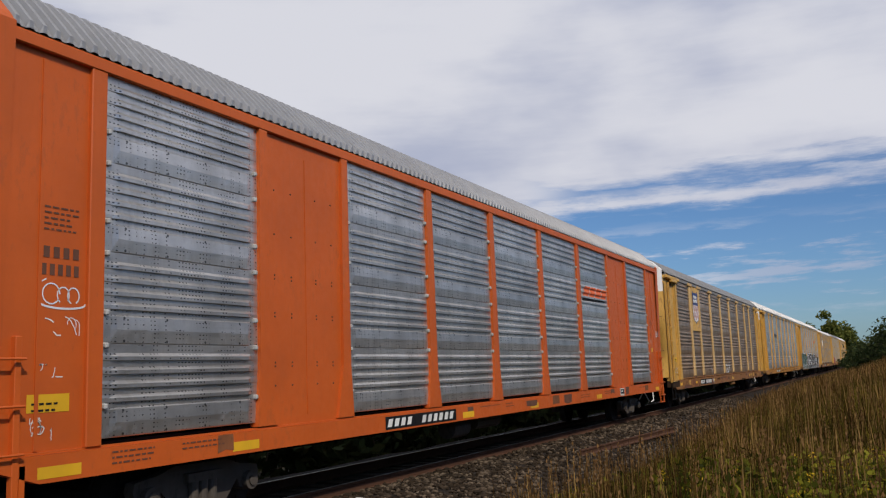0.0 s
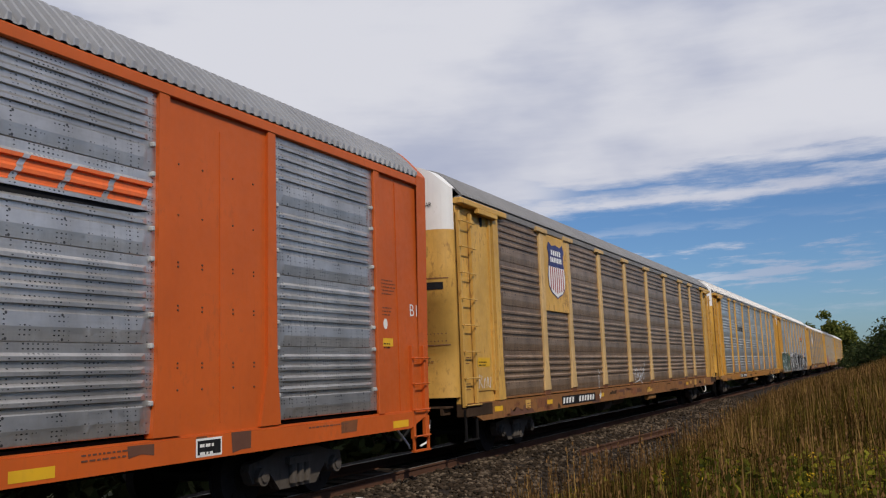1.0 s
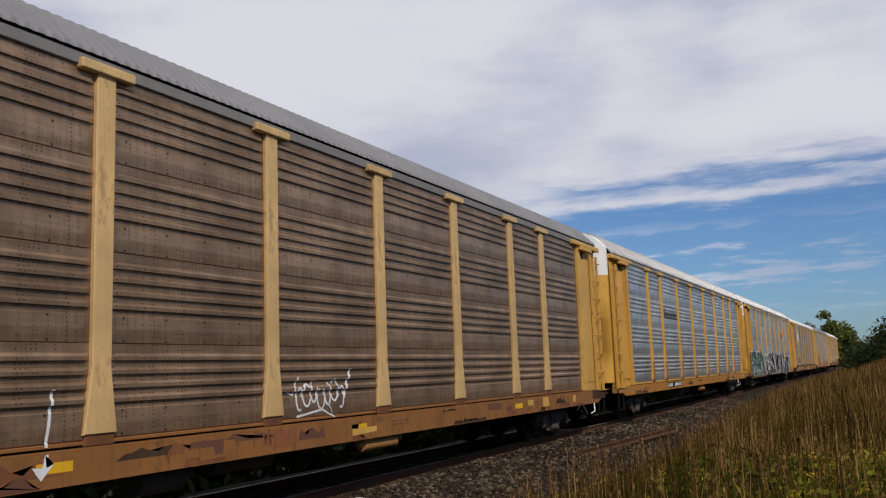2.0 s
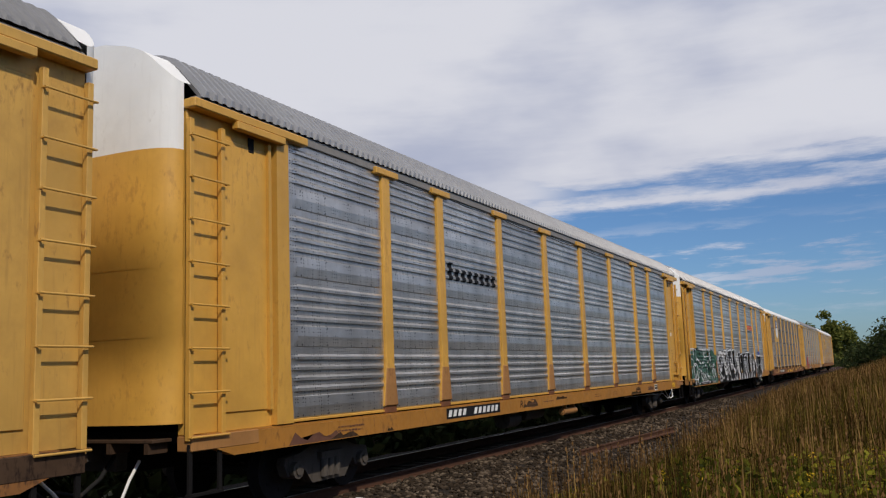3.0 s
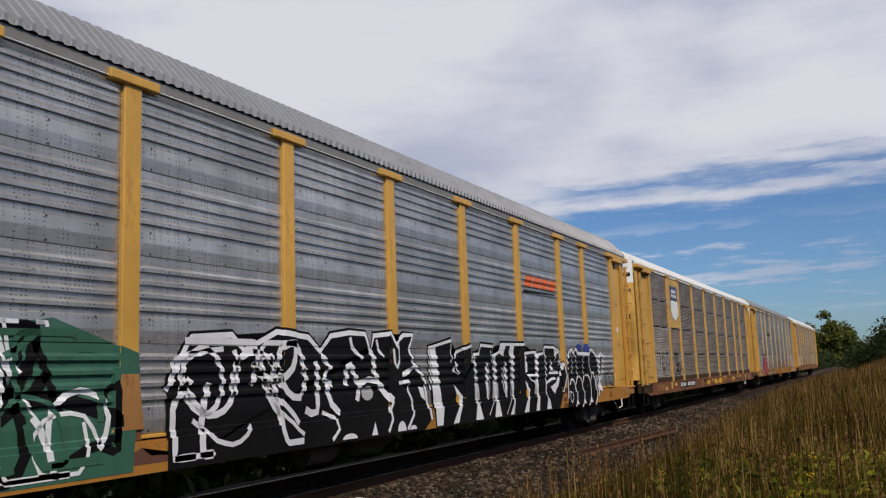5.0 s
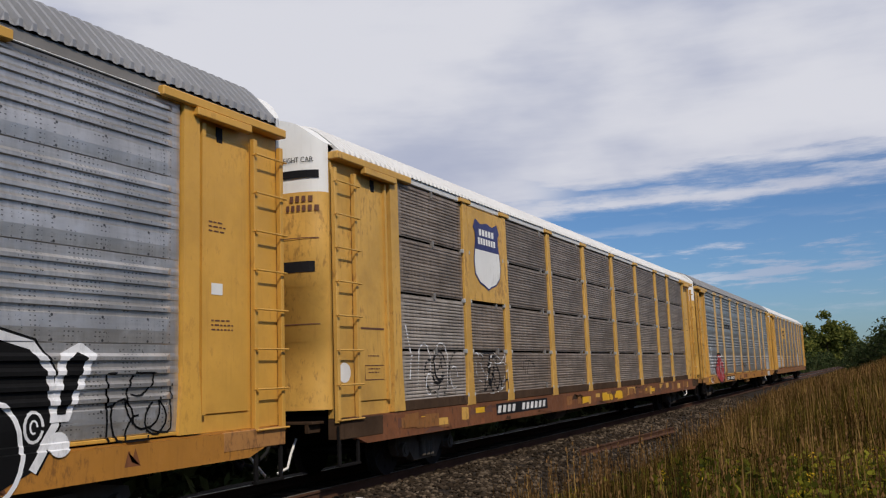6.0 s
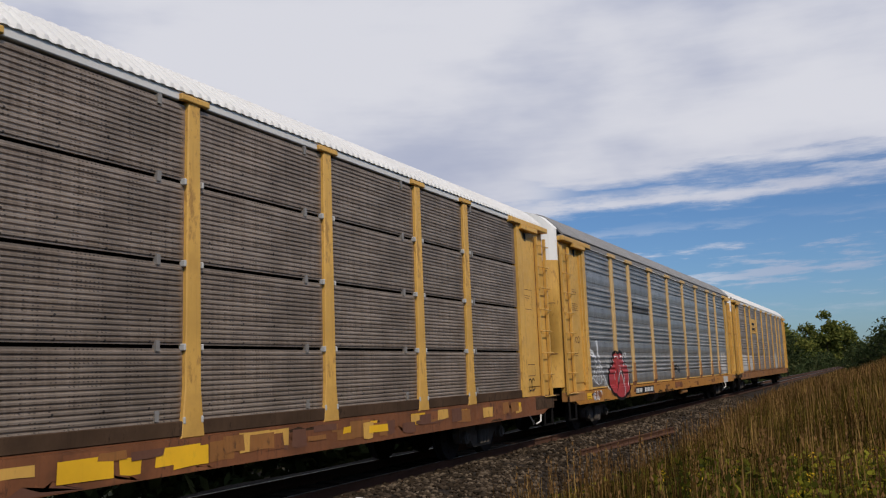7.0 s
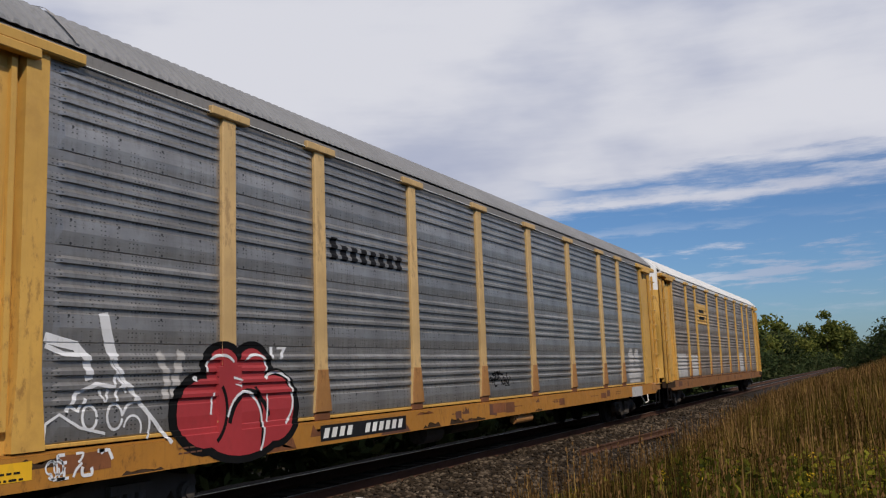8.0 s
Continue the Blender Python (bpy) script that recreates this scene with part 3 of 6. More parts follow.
# unseen wood, bank shrubs back past the camera, added to darken low reflections
for i in range(22):
    y = -34 + i * 5.2 + rng_t.uniform(-1.5, 1.5)
    build_tree(13.5 + rng_t.uniform(0, 4) + max(0, y - 30) * 0.05, y, rng_t.uniform(5.5, 7.5), rng_t.uniform(2.6, 3.4), 800 + i,
               "leafy green broadleaf tree at the edge of the field", 1500, LEAF_DARK, 0.32, 0.03)


# ---------------- autorack cars ----------------
# In a car's space: x to its side (the camera is on +x), y along it from its leading end, z up from the rail head.
HALF = 1.52           # half width over the posts
BASE = 1.465          # half width at the flat of the side sheets
Z0, TIER, TIERS = 1.15, 0.957, 4
LONG = 27.15
POSTS = (4.57, 6.55, 9.36, 12.17, 14.98, 17.79, 20.60, 22.58)
FIRST, LAST = 1.92, 25.23
ROOF_PROFILE = ((1.52, 5.08), (1.485, 5.13), (1.31, 5.31), (1.13, 5.485), (1.00, 5.585), (0.80, 5.66), (0.42, 5.74), (0.0, 5.77))


def tier_profile(kind):
    """(z, depth) of one sheet from its lower edge to its upper edge."""
    if kind == "fine":
        rows = [(0.0, 0.0)]
        k = 15
        for i in range(k):
            a = 0.02 + i * (TIER - 0.075) / k
            rows += [(a, 0.0), (a + 0.010, 0.016), (a + 0.032, 0.016), (a + 0.048, 0.0)]
        return rows + [(TIER - 0.042, 0.0)]
    rows = [(0.0, 0.0), (0.012, 0.010), (0.15, 0.018), (0.285, 0.011), (0.30, 0.0)]
    for i in range(4):
        c = 0.395 + 0.142 * i
        rows += [(c - 0.042, 0.0), (c - 0.034, 0.031), (c + 0.006, 0.031), (c + 0.040, 0.0)]
    return rows + [(TIER, 0.0)]


def sheet_depth(kind, z):
    rows = tier_profile(kind)
    t = (z - Z0) % TIER
    return float(np.interp(t, [r[0] for r in rows], [r[1] for r in rows]))


SHEETS = {}


def sheet_mesh(kind, width):
    key = (kind, round(width, 3))
    if key not in SHEETS:
        bm = bmesh.new()
        rows = tier_profile(kind)
        cols = (0.0, 0.13, 0.21, width - 0.21, width - 0.13, width)
        front = [[bm.verts.new((d if 1 < j < 4 else d * 0.12, y, z)) for z, d in rows] for j, y in enumerate(cols)]
        back = [[bm.verts.new((-0.03, y, z)) for z in (rows[0][0], rows[-1][0])] for y in (0.0, width)]
        for p, q in zip(front, front[1:]):
            for i in range(len(rows) - 1):
                bm.faces.new((p[i], q[i], q[i + 1], p[i + 1]))
        bm.faces.new([back[0][0], back[1][0]] + [c[0] for c in front[::-1]])
        bm.faces.new([c[-1] for c in front] + [back[1][1], back[0][1]])
        bm.faces.new((back[0][1], back[1][1], back[1][0], back[0][0]))
        for s in (0, 1):
            ring = front[-s] + [back[s][1], back[s][0]]
            bm.faces.new(ring if s == 0 else ring[::-1])
        bmesh.ops.recalc_face_normals(bm, faces=bm.faces)
        SHEETS[key] = mesh_of("side_sheet", bm, GALV)
    return SHEETS[key]


def own_material(ob, mat):
    ob.material_slots[0].link = "OBJECT"
    ob.material_slots[0].material = mat
    return ob


def side_pose(side, y0, width, x, z):
    """Pose of a piece built on the +x side, on either side of the car."""
    return pose(x, y0, z) if side > 0 else pose(-x, y0 + width, z, 0, 0, 180)


POST_MESH = {}


def post_mesh(kind):
    if kind not in POST_MESH:
        bm = bmesh.new()
        w = 0.125
        if kind == "flared":
            prism(bm, [(-0.21, 1.20), (0.21, 1.20), (0.205, 1.24), (w, 1.86), (w, 5.0), (-w, 5.0), (-w, 1.86), (-0.205, 1.24)], 1.40, HALF)
        else:
            prism(bm, [(-0.19, 1.06), (0.19, 1.06), (0.13, 1.6), (0.10, 5.02), (-0.10, 5.02), (-0.13, 1.6)], 1.40, HALF)
        bmesh.ops.bevel(bm, geom=[e for e in bm.edges if abs(e.verts[0].co.x - HALF) < 1e-4 and abs(e.verts[1].co.x - HALF) < 1e-4], offset=0.012, segments=1, affect="EDGES")
        POST_MESH[kind] = mesh_of("post", bm, YELLOW)
    return POST_MESH[kind]


def gusset_mesh():
    """The flared foot plate of a post, proud of it, with a chamfered face."""
    bm = bmesh.new()
    prism(bm, [(-0.208, 1.20), (0.208, 1.20), (0.128, 1.80), (-0.128, 1.80)], 1.44, HALF + 0.006)
    bmesh.ops.bevel(bm, geom=[e for e in bm.edges if min(v.co.x for v in e.verts) > HALF], offset=0.012, segments=1, affect="EDGES")
    return mesh_of("post_gusset", bm, GUSSET)


def roof_mesh(y0, y1, tall=1.0, lift=0.0, pitch=0.155, rib=0.06):
    """Arched roof of sheets with ribs that run across it; it has thickness at its ends."""
    prof = [(x, 5.08 + lift + (z - 5.08) * tall) for x, z in ROOF_PROFILE]
    full = prof + [(-x, z) for x, z in prof[-2::-1]]
    k = len(full)
    n = int((y1 - y0) / pitch)
    ys = []
    for i in range(n):
        a = y0 + i * (y1 - y0) / n
        p = (y1 - y0) / n
        ys += [(a, 0.0), (a + 0.30 * p, 0.0), (a + 0.50 * p, rib), (a + 0.80 * p, rib)]
    ys.append((y1, 0.0))
    verts, faces = [], []
    for y, lift in ys:
        for i, (x, z) in enumerate(full):
            d = Vector((x * 0.55, z - 4.6)).normalized() * (lift * (0.3 if i in (0, k - 1) else 1.0))
            verts.append((x + d.x, y, z + d.y))
    for j in range(len(ys) - 1):
        for i in range(k - 1):
            faces.append((j * k + i, (j + 1) * k + i, (j + 1) * k + i + 1, j * k + i + 1))
    o = len(verts)
    for y in (y0, y1):
        verts += [(x * 0.985, y, z - 0.045) for x, z in full]
    for i in range(k - 1):
        faces.append((i, i + 1, o + i + 1, o + i))
        e = (len(ys) - 1) * k
        faces.append((e + i + 1, e + i, o + k + i, o + k + i + 1))
        faces.append((o + i, o + i + 1, o + k + i + 1, o + k + i))
    me = bpy.data.meshes.new("roof")
    me.from_pydata(verts, [], faces)
    me.materials.append(ROOF_GALV)
    return me


def end_door_mesh(tall=1.0, lift=0.0, z_split=4.42):
    """The closed end doors: sheets bowed outwards in plan, round at the corners; white above, yellow below."""
    plan = []
    for i in range(25):
        a = -1 + 2 * i / 24
        x = 1.40 * math.copysign(abs(math.sin(a * math.pi / 2)) ** 0.9, a)
        y = -0.32 * (max(0.0, 1 - abs(x / 1.40) ** 5.0)) ** 0.5
        plan.append((x, y))
    zs = [1.22, 1.6, 2.2, 2.21, 3.0, 3.01, 3.8, z_split, z_split + 0.001, 4.8]
    bm = bmesh.new()
    rows = []
    for z in zs:
        lip = 0.012 if z in (2.21, 3.01) else 0.0
        rows.append([bm.verts.new((x, y - lip, z)) for x, y in plan])
    prof = sorted((abs(x), 5.08 + lift + (z - 5.08) * tall) for x, z in ROOF_PROFILE)
    rows.append([bm.verts.new((x, y, float(np.interp(abs(x), [p[0] for p in prof], [p[1] for p in prof])) - 0.02)) for x, y in plan])
    for a, b, z in zip(rows, rows[1:], zs):
        for i in range(len(plan) - 1):
            f = bm.faces.new((a[i], a[i + 1], b[i + 1], b[i]))
            f.material_index = 1 if z >= z_split else 0
            f.smooth = True
    last = rows[-1]
    rim = [bm.verts.new((v.co.x, 0.12, v.co.z + 0.01)) for v in last]
    for i in range(len(plan) - 1):
        f = bm.faces.new((last[i], last[i + 1], rim[i + 1], rim[i]))
        f.material_index = 1
    foot = [bm.verts.new((v.co.x, 0.12, v.co.z)) for v in rows[0]]
    for i in range(len(plan) - 1):
        bm.faces.new((rows[0][i + 1], rows[0][i], foot[i], foot[i + 1]))
    bmesh.ops.recalc_face_normals(bm, faces=bm.faces)
    for row in (rows[0], rows[-1]):
        for a, b in zip(row, row[1:]):
            bm.edges.get((a, b)).smooth = False
    return mesh_of("end_door", bm, (YELLOW, WHITE))


def build_ladder(parent, at, z0, z1, rungs, mat, width=0.55, stirrup=True):
    """Two stiles, round rungs and the step below, each a piece of its own."""
    lad = new("ladder")
    lad.parent, lad.matrix_basis = parent, at
    key = "%s%.2f%.2f" % (mat.name, z0, width)
    stile = kit("stile" + key, lambda: mesh_of("stile", boxes((-0.06, 0.012, -0.035, 0.035, z0, z1), bevel=0.006), mat))

    def make_rung():
        bm = bmesh.new()
        rod(bm, (0.055, -0.05, 0), (0.055, width + 0.05, 0), 0.013, 8)
        for y in (-0.03, width + 0.03):
            rod(bm, (-0.01, y, 0), (0.06, y, 0), 0.012, 6)
        return mesh_of("rung", bm, mat)
    rung = kit("rung" + key, make_rung)
    for y in (0.0, width):
        piece("stile", stile, lad, pose(0, y, 0))
    for i in range(rungs):
        piece("rung", rung, lad, pose(0, 0, z0 + 0.04 + i * (z1 - z0 - 0.25) / (rungs - 1)))
    if stirrup:
        piece("step_stirrup", kit("stirrup" + mat.name, lambda: recolour(stirrup_mesh(), BLACK if mat is YELLOW else mat)), lad)
    return lad


def stirrup_mesh():
    bm = bmesh.new()
    for y in (0.0, 0.5):
        box(bm, -0.03, 0.0, y - 0.03, y + 0.03, 0.42, 0.98)
    box(bm, -0.06, 0.02, -0.03, 0.53, 0.40, 0.43)
    return mesh_of("step_stirrup", bm, BLACK)


def wheelset_mesh(r=0.42):
    bm = bmesh.new()
    rod(bm, (-0.9, 0, 0), (0.9, 0, 0), 0.075, 12)
    for s in (-1, 1):
        disc(bm, s * 0.70, s * 0.83, 0, 0, r, 28)
        disc(bm, s * 0.66, s * 0.70, 0, 0, r + 0.028, 28)
        disc(bm, s * 0.83, s * 0.86, 0, 0, 0.16, 16)
        for i in range(6):
            a = i * math.pi / 3
            disc(bm, s * 0.826, s * 0.845, math.cos(a) * 0.27, math.sin(a) * 0.27, 0.035, 8)
    return mesh_of("wheelset", bm, WHEEL_STEEL)


def side_frame_mesh():
    """Cast side frame of a truck: arched top, window for the springs, pedestals over the bearings."""
    bm = bmesh.new()
    top = [(-1.08, 0.50), (-1.05, 0.60), (-0.72, 0.64), (-0.45, 0.72), (0.45, 0.72), (0.72, 0.64), (1.05, 0.60), (1.08, 0.50)]
    low = [(1.0, 0.34), (0.72, 0.34), (0.66, 0.46), (0.42, 0.20), (-0.42, 0.20), (-0.66, 0.46), (-0.72, 0.34), (-1.0, 0.34)]
    prism(bm, top + low, 0.98, 1.12)
    for y in (-0.86, 0.86):
        disc(bm, 0.95, 1.2, y, 0.42, 0.12, 14)
        disc(bm, 1.2, 1.225, y, 0.42, 0.07, 10)
    for y in (-0.16, 0.0, 0.16):
        rod(bm, (1.14, y, 0.26), (1.14, y, 0.52), 0.065, 10)
    box(bm, 1.0, 1.2, -0.3, 0.3, 0.52, 0.62)
    return mesh_of("side_frame", bm, CAST)


def coupler_mesh():
    bm = bmesh.new()
    box(bm, -0.10, 0.10, -0.55, 0.5, 0.78, 1.0, bevel=0.02)
    box(bm, -0.17, 0.17, -0.80, -0.50, 0.70, 1.05, bevel=0.04)
    box(bm, -0.32, 0.32, 0.05, 0.25, 0.66, 1.06, bevel=0.02)
    return mesh_of("coupler", bm, CAST)


def tube(pts, r, mat, name, parent, seg=6):
    cu = bpy.data.curves.new(name, "CURVE")
    cu.dimensions, cu.bevel_depth, cu.bevel_resolution = "3D", r, 1
    sp = cu.splines.new("POLY")
    sp.points.add(len(pts) - 1)
    for p, q in zip(sp.points, pts):
        p.co = (*q, 1)
    cu.materials.append(mat)
    ob = new(name, cu)
    ob.parent = parent
    return ob


KIT = {}


def kit(name, make):
    if name not in KIT:
        KIT[name] = make()
    return KIT[name]


# ---- paint on the sides: flat shapes laid over sheets and posts ----
def surface_x(car, y, z):
    for p, half in car["covers"]:
        w = half + (0.08 if half < 0.2 and z < 1.86 else 0.0)
        if abs(y - p) < w:
            return HALF
    if z < 1.09:
        return HALF
    if z < Z0 + 0.01:
        return 1.49
    return BASE + sheet_depth(car["kind"], z)


def lay(car, name, bm, mat, label="", lift=0.004, plane=None):
    """bm holds a flat shape as (0, y, z). It is cut at ribs and posts and laid on the side of the car."""
    if plane is None:
        zs = [v.co.z for v in bm.verts]
        ys = [v.co.y for v in bm.verts]
        cuts = []
        z_lo, z_hi = min(zs), max(zs)
        if z_lo < 1.16:
            cuts += [(z, "z") for z in (1.085, 1.095, 1.15, 1.165)]
        for k in range(TIERS):
            prof = tier_profile(car["kind"])
            if car["kind"] == "fine":
                prof = [prof[0], prof[-1]]
            for z, _ in prof:
                cuts.append((Z0 + k * TIER + z, "z"))
        for p, half in car["covers"]:
            for s in (-1, 1):
                cuts += [(p + s * (half - 0.004), "y"), (p + s * (half + 0.006), "y")]
                if half < 0.2:
                    cuts += [(p + s * (half + 0.076), "y"), (p + s * (half + 0.086), "y")]
        cuts += [(1.855, "z"), (1.865, "z")]
        for c, axis in cuts:
            if axis == "z" and z_lo < c < z_hi:
                bmesh.ops.bisect_plane(bm, geom=bm.verts[:] + bm.edges[:] + bm.faces[:], plane_co=(0, 0, c), plane_no=(0, 0, 1))
            elif axis == "y" and min(ys) < c < max(ys):
                bmesh.ops.bisect_plane(bm, geom=bm.verts[:] + bm.edges[:] + bm.faces[:], plane_co=(0, c, 0), plane_no=(0, 1, 0))
        bmesh.ops.triangulate(bm, faces=bm.faces[:])
        for v in bm.verts:
            v.co.x = surface_x(car, v.co.y, v.co.z) + lift
    else:
        for v in bm.verts:
            v.co.x = plane + lift
    for f in bm.faces:
        f.normal_update()
        if f.normal.x < 0:
            f.normal_flip()
    return part(name, bm, mat, car["ob"], label)


def shape(*outlines):
    bm = bmesh.new()
    for o in outlines:
        bm.faces.new([bm.verts.new((0, y, z)) for y, z in o])
    bmesh.ops.triangulate(bm, faces=bm.faces[:])
    return bm


def bar(y0, z0, y1, z1, slant=0.0):
    return [(y0, z0), (y1, z0), (y1 + slant, z1), (y0 + slant, z1)]


def ribbon(*strokes):
    """Strokes ((y, z), ...), width -> flat ribbons."""
    bm = bmesh.new()
    for pts, w in strokes:
        P = [Vector(p) for p in pts]
        rows = []
        for i, p in enumerate(P):
            d = (P[min(i + 1, len(P) - 1)] - P[max(i - 1, 0)]).normalized()
            nrm = Vector((-d.y, d.x)) * (w / 2)
            rows.append((bm.verts.new((0, p.x + nrm.x, p.y + nrm.y)), bm.verts.new((0, p.x - nrm.x, p.y - nrm.y))))
        for a, b in zip(rows, rows[1:]):
            bm.faces.new((a[0], b[0], b[1], a[1]))
    return bm


def arc(y, z, ry, rz, a0, a1, k=14):
    return [(y + ry * math.cos(radians(a0 + (a1 - a0) * i / k)), z + rz * math.sin(radians(a0 + (a1 - a0) * i / k))) for i in range(k + 1)]


def oval(y, z, ry, rz, k=22):
    return arc(y, z, ry, rz, 0, 360, k)[:-1]


def lettering(text, y0, z0, width, height, bold=0.0, shear=0.0):
    """Letters of the built-in font fitted into a field, as a flat bmesh (0, y, z)."""
    cu = bpy.data.curves.new("letters", "FONT")
    cu.body, cu.size, cu.offset, cu.shear, cu.resolution_u = text, 1.0, bold, shear, 4
    ob = bpy.data.objects.new("letters", cu)
    scene.collection.objects.link(ob)
    bpy.context.view_layer.update()
    me = bpy.data.meshes.new_from_object(ob.evaluated_get(bpy.context.evaluated_depsgraph_get()))
    bpy.data.objects.remove(ob)
    bpy.data.curves.remove(cu)
    bm = bmesh.new()
    bm.from_mesh(me)
    bpy.data.meshes.remove(me)
    xs = [v.co.x for v in bm.verts]
    ys = [v.co.y for v in bm.verts]
    x0, x1, b0, b1 = min(xs), max(xs), min(ys), max(ys)
    for v in bm.verts:
        v.co = Vector((0, y0 + (v.co.x - x0) / (x1 - x0) * width, z0 + (v.co.y - b0) / (b1 - b0) * height))
    return bm


def mark_bars(y0, z0, count, step, height, gap_after=(), fill=0.62, slant=0.0):
    """A row of upright bars, one for each character of a marking."""
    out, y = [], y0
    for i in range(count):
        out.append(bar(y, z0, y + step * fill, z0 + height, slant))
        y += step * (1.8 if i in gap_after else 1.0)
    return out


def text_block(y0, z0, width, rows, pitch=0.075, thick=0.03, seed=1):
    r = random.Random(seed)
    out = []
    for i in range(rows):
        y = y0
        end = y0 + width * r.uniform(0.7, 1.0)
        while y < end - 0.02:
            w = r.uniform(0.03, 0.09)
            out.append(bar(y, z0 - i * pitch, min(y + w, end), z0 - i * pitch + thick))
            y += w + 0.022
    return out


def build_trucks(car, long, parent):
    spin = []
    for yc in (3.35, long - 3.35):
        truck = new("truck")
        truck.parent = parent
        truck.matrix_basis = pose(0, yc, 0)
        truck["label"] = "grey cast-steel truck with two wheelsets"
        for s in (1, -1):
            piece("side_frame", kit("side_frame", side_frame_mesh), truck, pose(0, 0, 0) if s > 0 else pose(0, 0, 0, 0, 0, 180))
        part_me = kit("bolster", lambda: mesh_of("bolster", boxes((-1.05, 1.05, -0.2, 0.2, 0.45, 0.68), bevel=0.02), BLACK))
        piece("bolster", part_me, truck)
        for y in (-0.86, 0.86):
            w = piece("wheelset", kit("wheelset", wheelset_mesh), truck, pose(0, y, 0.42))
            spin.append((w, y))
    car["spin"] = spin


def build_under(car, long, sill_mat, sill_low):
    ob = car["ob"]
    for s in (1, -1):
        bm = bmesh.new()
        prism(bm, [(0.75, sill_low), (long - 0.75, sill_low), (long - 0.2, sill_low + 0.18), (long - 0.05, 1.06), (0.05, 1.06), (0.2, sill_low + 0.18)], s * 1.40, s * HALF)
        box(bm, *sorted((s * 1.38, s * (HALF - 0.02))), 0.3, long - 0.3, 1.062, 1.085)
        part("side_sill", bm, sill_mat, ob)
    if sill_mat is not ORANGE:
        for a, b in ((0.02, 1.22), (long - 1.22, long - 0.02)):
            bm = bmesh.new()
            box(bm, 1.30, HALF + 0.006, a, b, sill_low + 0.10, 1.075, bevel=0.01)
            part("end_sill", bm, GUSSET if sill_mat is SILL_CLEAN else END_GRIME, ob, "rust-brown end of the sill" if sill_mat is SILL_CLEAN else "grimy black end of the sill")
    me = kit("underframe%.1f" % long, lambda: mesh_of("underframe", boxes(
        (-0.3, 0.3, 0.4, long - 0.4, 0.62, 1.05), (-1.40, 1.40, 0.1, long - 0.1, 1.0, 1.12),
        *[(-1.38, 1.38, y - 0.06, y + 0.06, 0.78, 1.02) for y in np.linspace(1.6, long - 1.6, 11)]), BLACK))
    piece("underframe", me, ob)
    tank = kit("brake_cylinder", lambda: brake_mesh())
    piece("brake_cylinder", tank, ob, pose(1.0, 10.6, 0.62))
    for y, turn in ((0.0, 0), (long, 180)):
        piece("coupler", kit("coupler", coupler_mesh), ob, pose(0, y, 0, 0, 0, turn))
        sgn = -1 if turn == 0 else 1
        tube([(0.35, y, 0.85), (0.40, y + sgn * 0.25, 0.62), (0.36, y + sgn * 0.5, 0.45), (0.22, y + sgn * 0.72, 0.52)], 0.028, RUBBER, "brake_hose", ob)
        lo, hi = sorted((y, y + sgn * 0.30))
        deck = bmesh.new()
        box(deck, -1.25, 1.25, lo, hi, 1.02, 1.06, bevel=0.006)
        for k in range(5):
            box(deck, -1.2 + k * 0.58, -1.14 + k * 0.58, lo, hi, 0.90, 1.02)
        part("end_platform", deck, ORANGE if sill_mat is ORANGE else END_GRIME, ob, "narrow steel platform at the car end")
        tube([(0.75, y, 0.80), (0.80, y + sgn * 0.2, 0.60), (0.85, y + sgn * 0.35, 0.42), (0.78, y + sgn * 0.5, 0.36)], 0.02, INK_WHITE, "pale_hose", ob)
    build_trucks(car, long, ob)


def brake_mesh():
    bm = bmesh.new()
    rod(bm, (0, -0.35, 0), (0, 0.35, 0), 0.19, 14)
    rod(bm, (0, 0.35, 0), (0, 0.62, 0), 0.06, 8)
    box(bm, -0.05, 0.05, -0.2, 0.2, 0.1, 0.45)
    rod(bm, (-0.1, 1.0, 0.05), (-0.1, 2.2, 0.05), 0.16, 12)
    return mesh_of("brake_cylinder", bm, CAST)


def sheets(car, spans, mat, skip=(), pale=()):
    """The corrugated sheets of every bay, four high, on both sides."""
    for s in (1, -1):
        for i, (a, b) in enumerate(spans):
            for k in range(TIERS):
                if s > 0 and (i, k) in skip:
                    continue
                me = sheet_mesh(car["kind"], b - a)
                ob = piece("side_sheet", me, car["ob"], side_pose(s, a, b - a, BASE, Z0 + k * TIER))
                own_material(ob, PALE_SHEET if s > 0 and (i, k) in pale else mat)


def chord(car, long, mat, z0=4.965, z1=5.10, x1=1.50):
    for s in (1, -1):
        bm = bmesh.new()
        box(bm, *sorted((s * 1.38, s * x1)), 0.1, long - 0.1, z0, z1, bevel=0.01)
        part("top_chord", bm, mat, car["ob"])


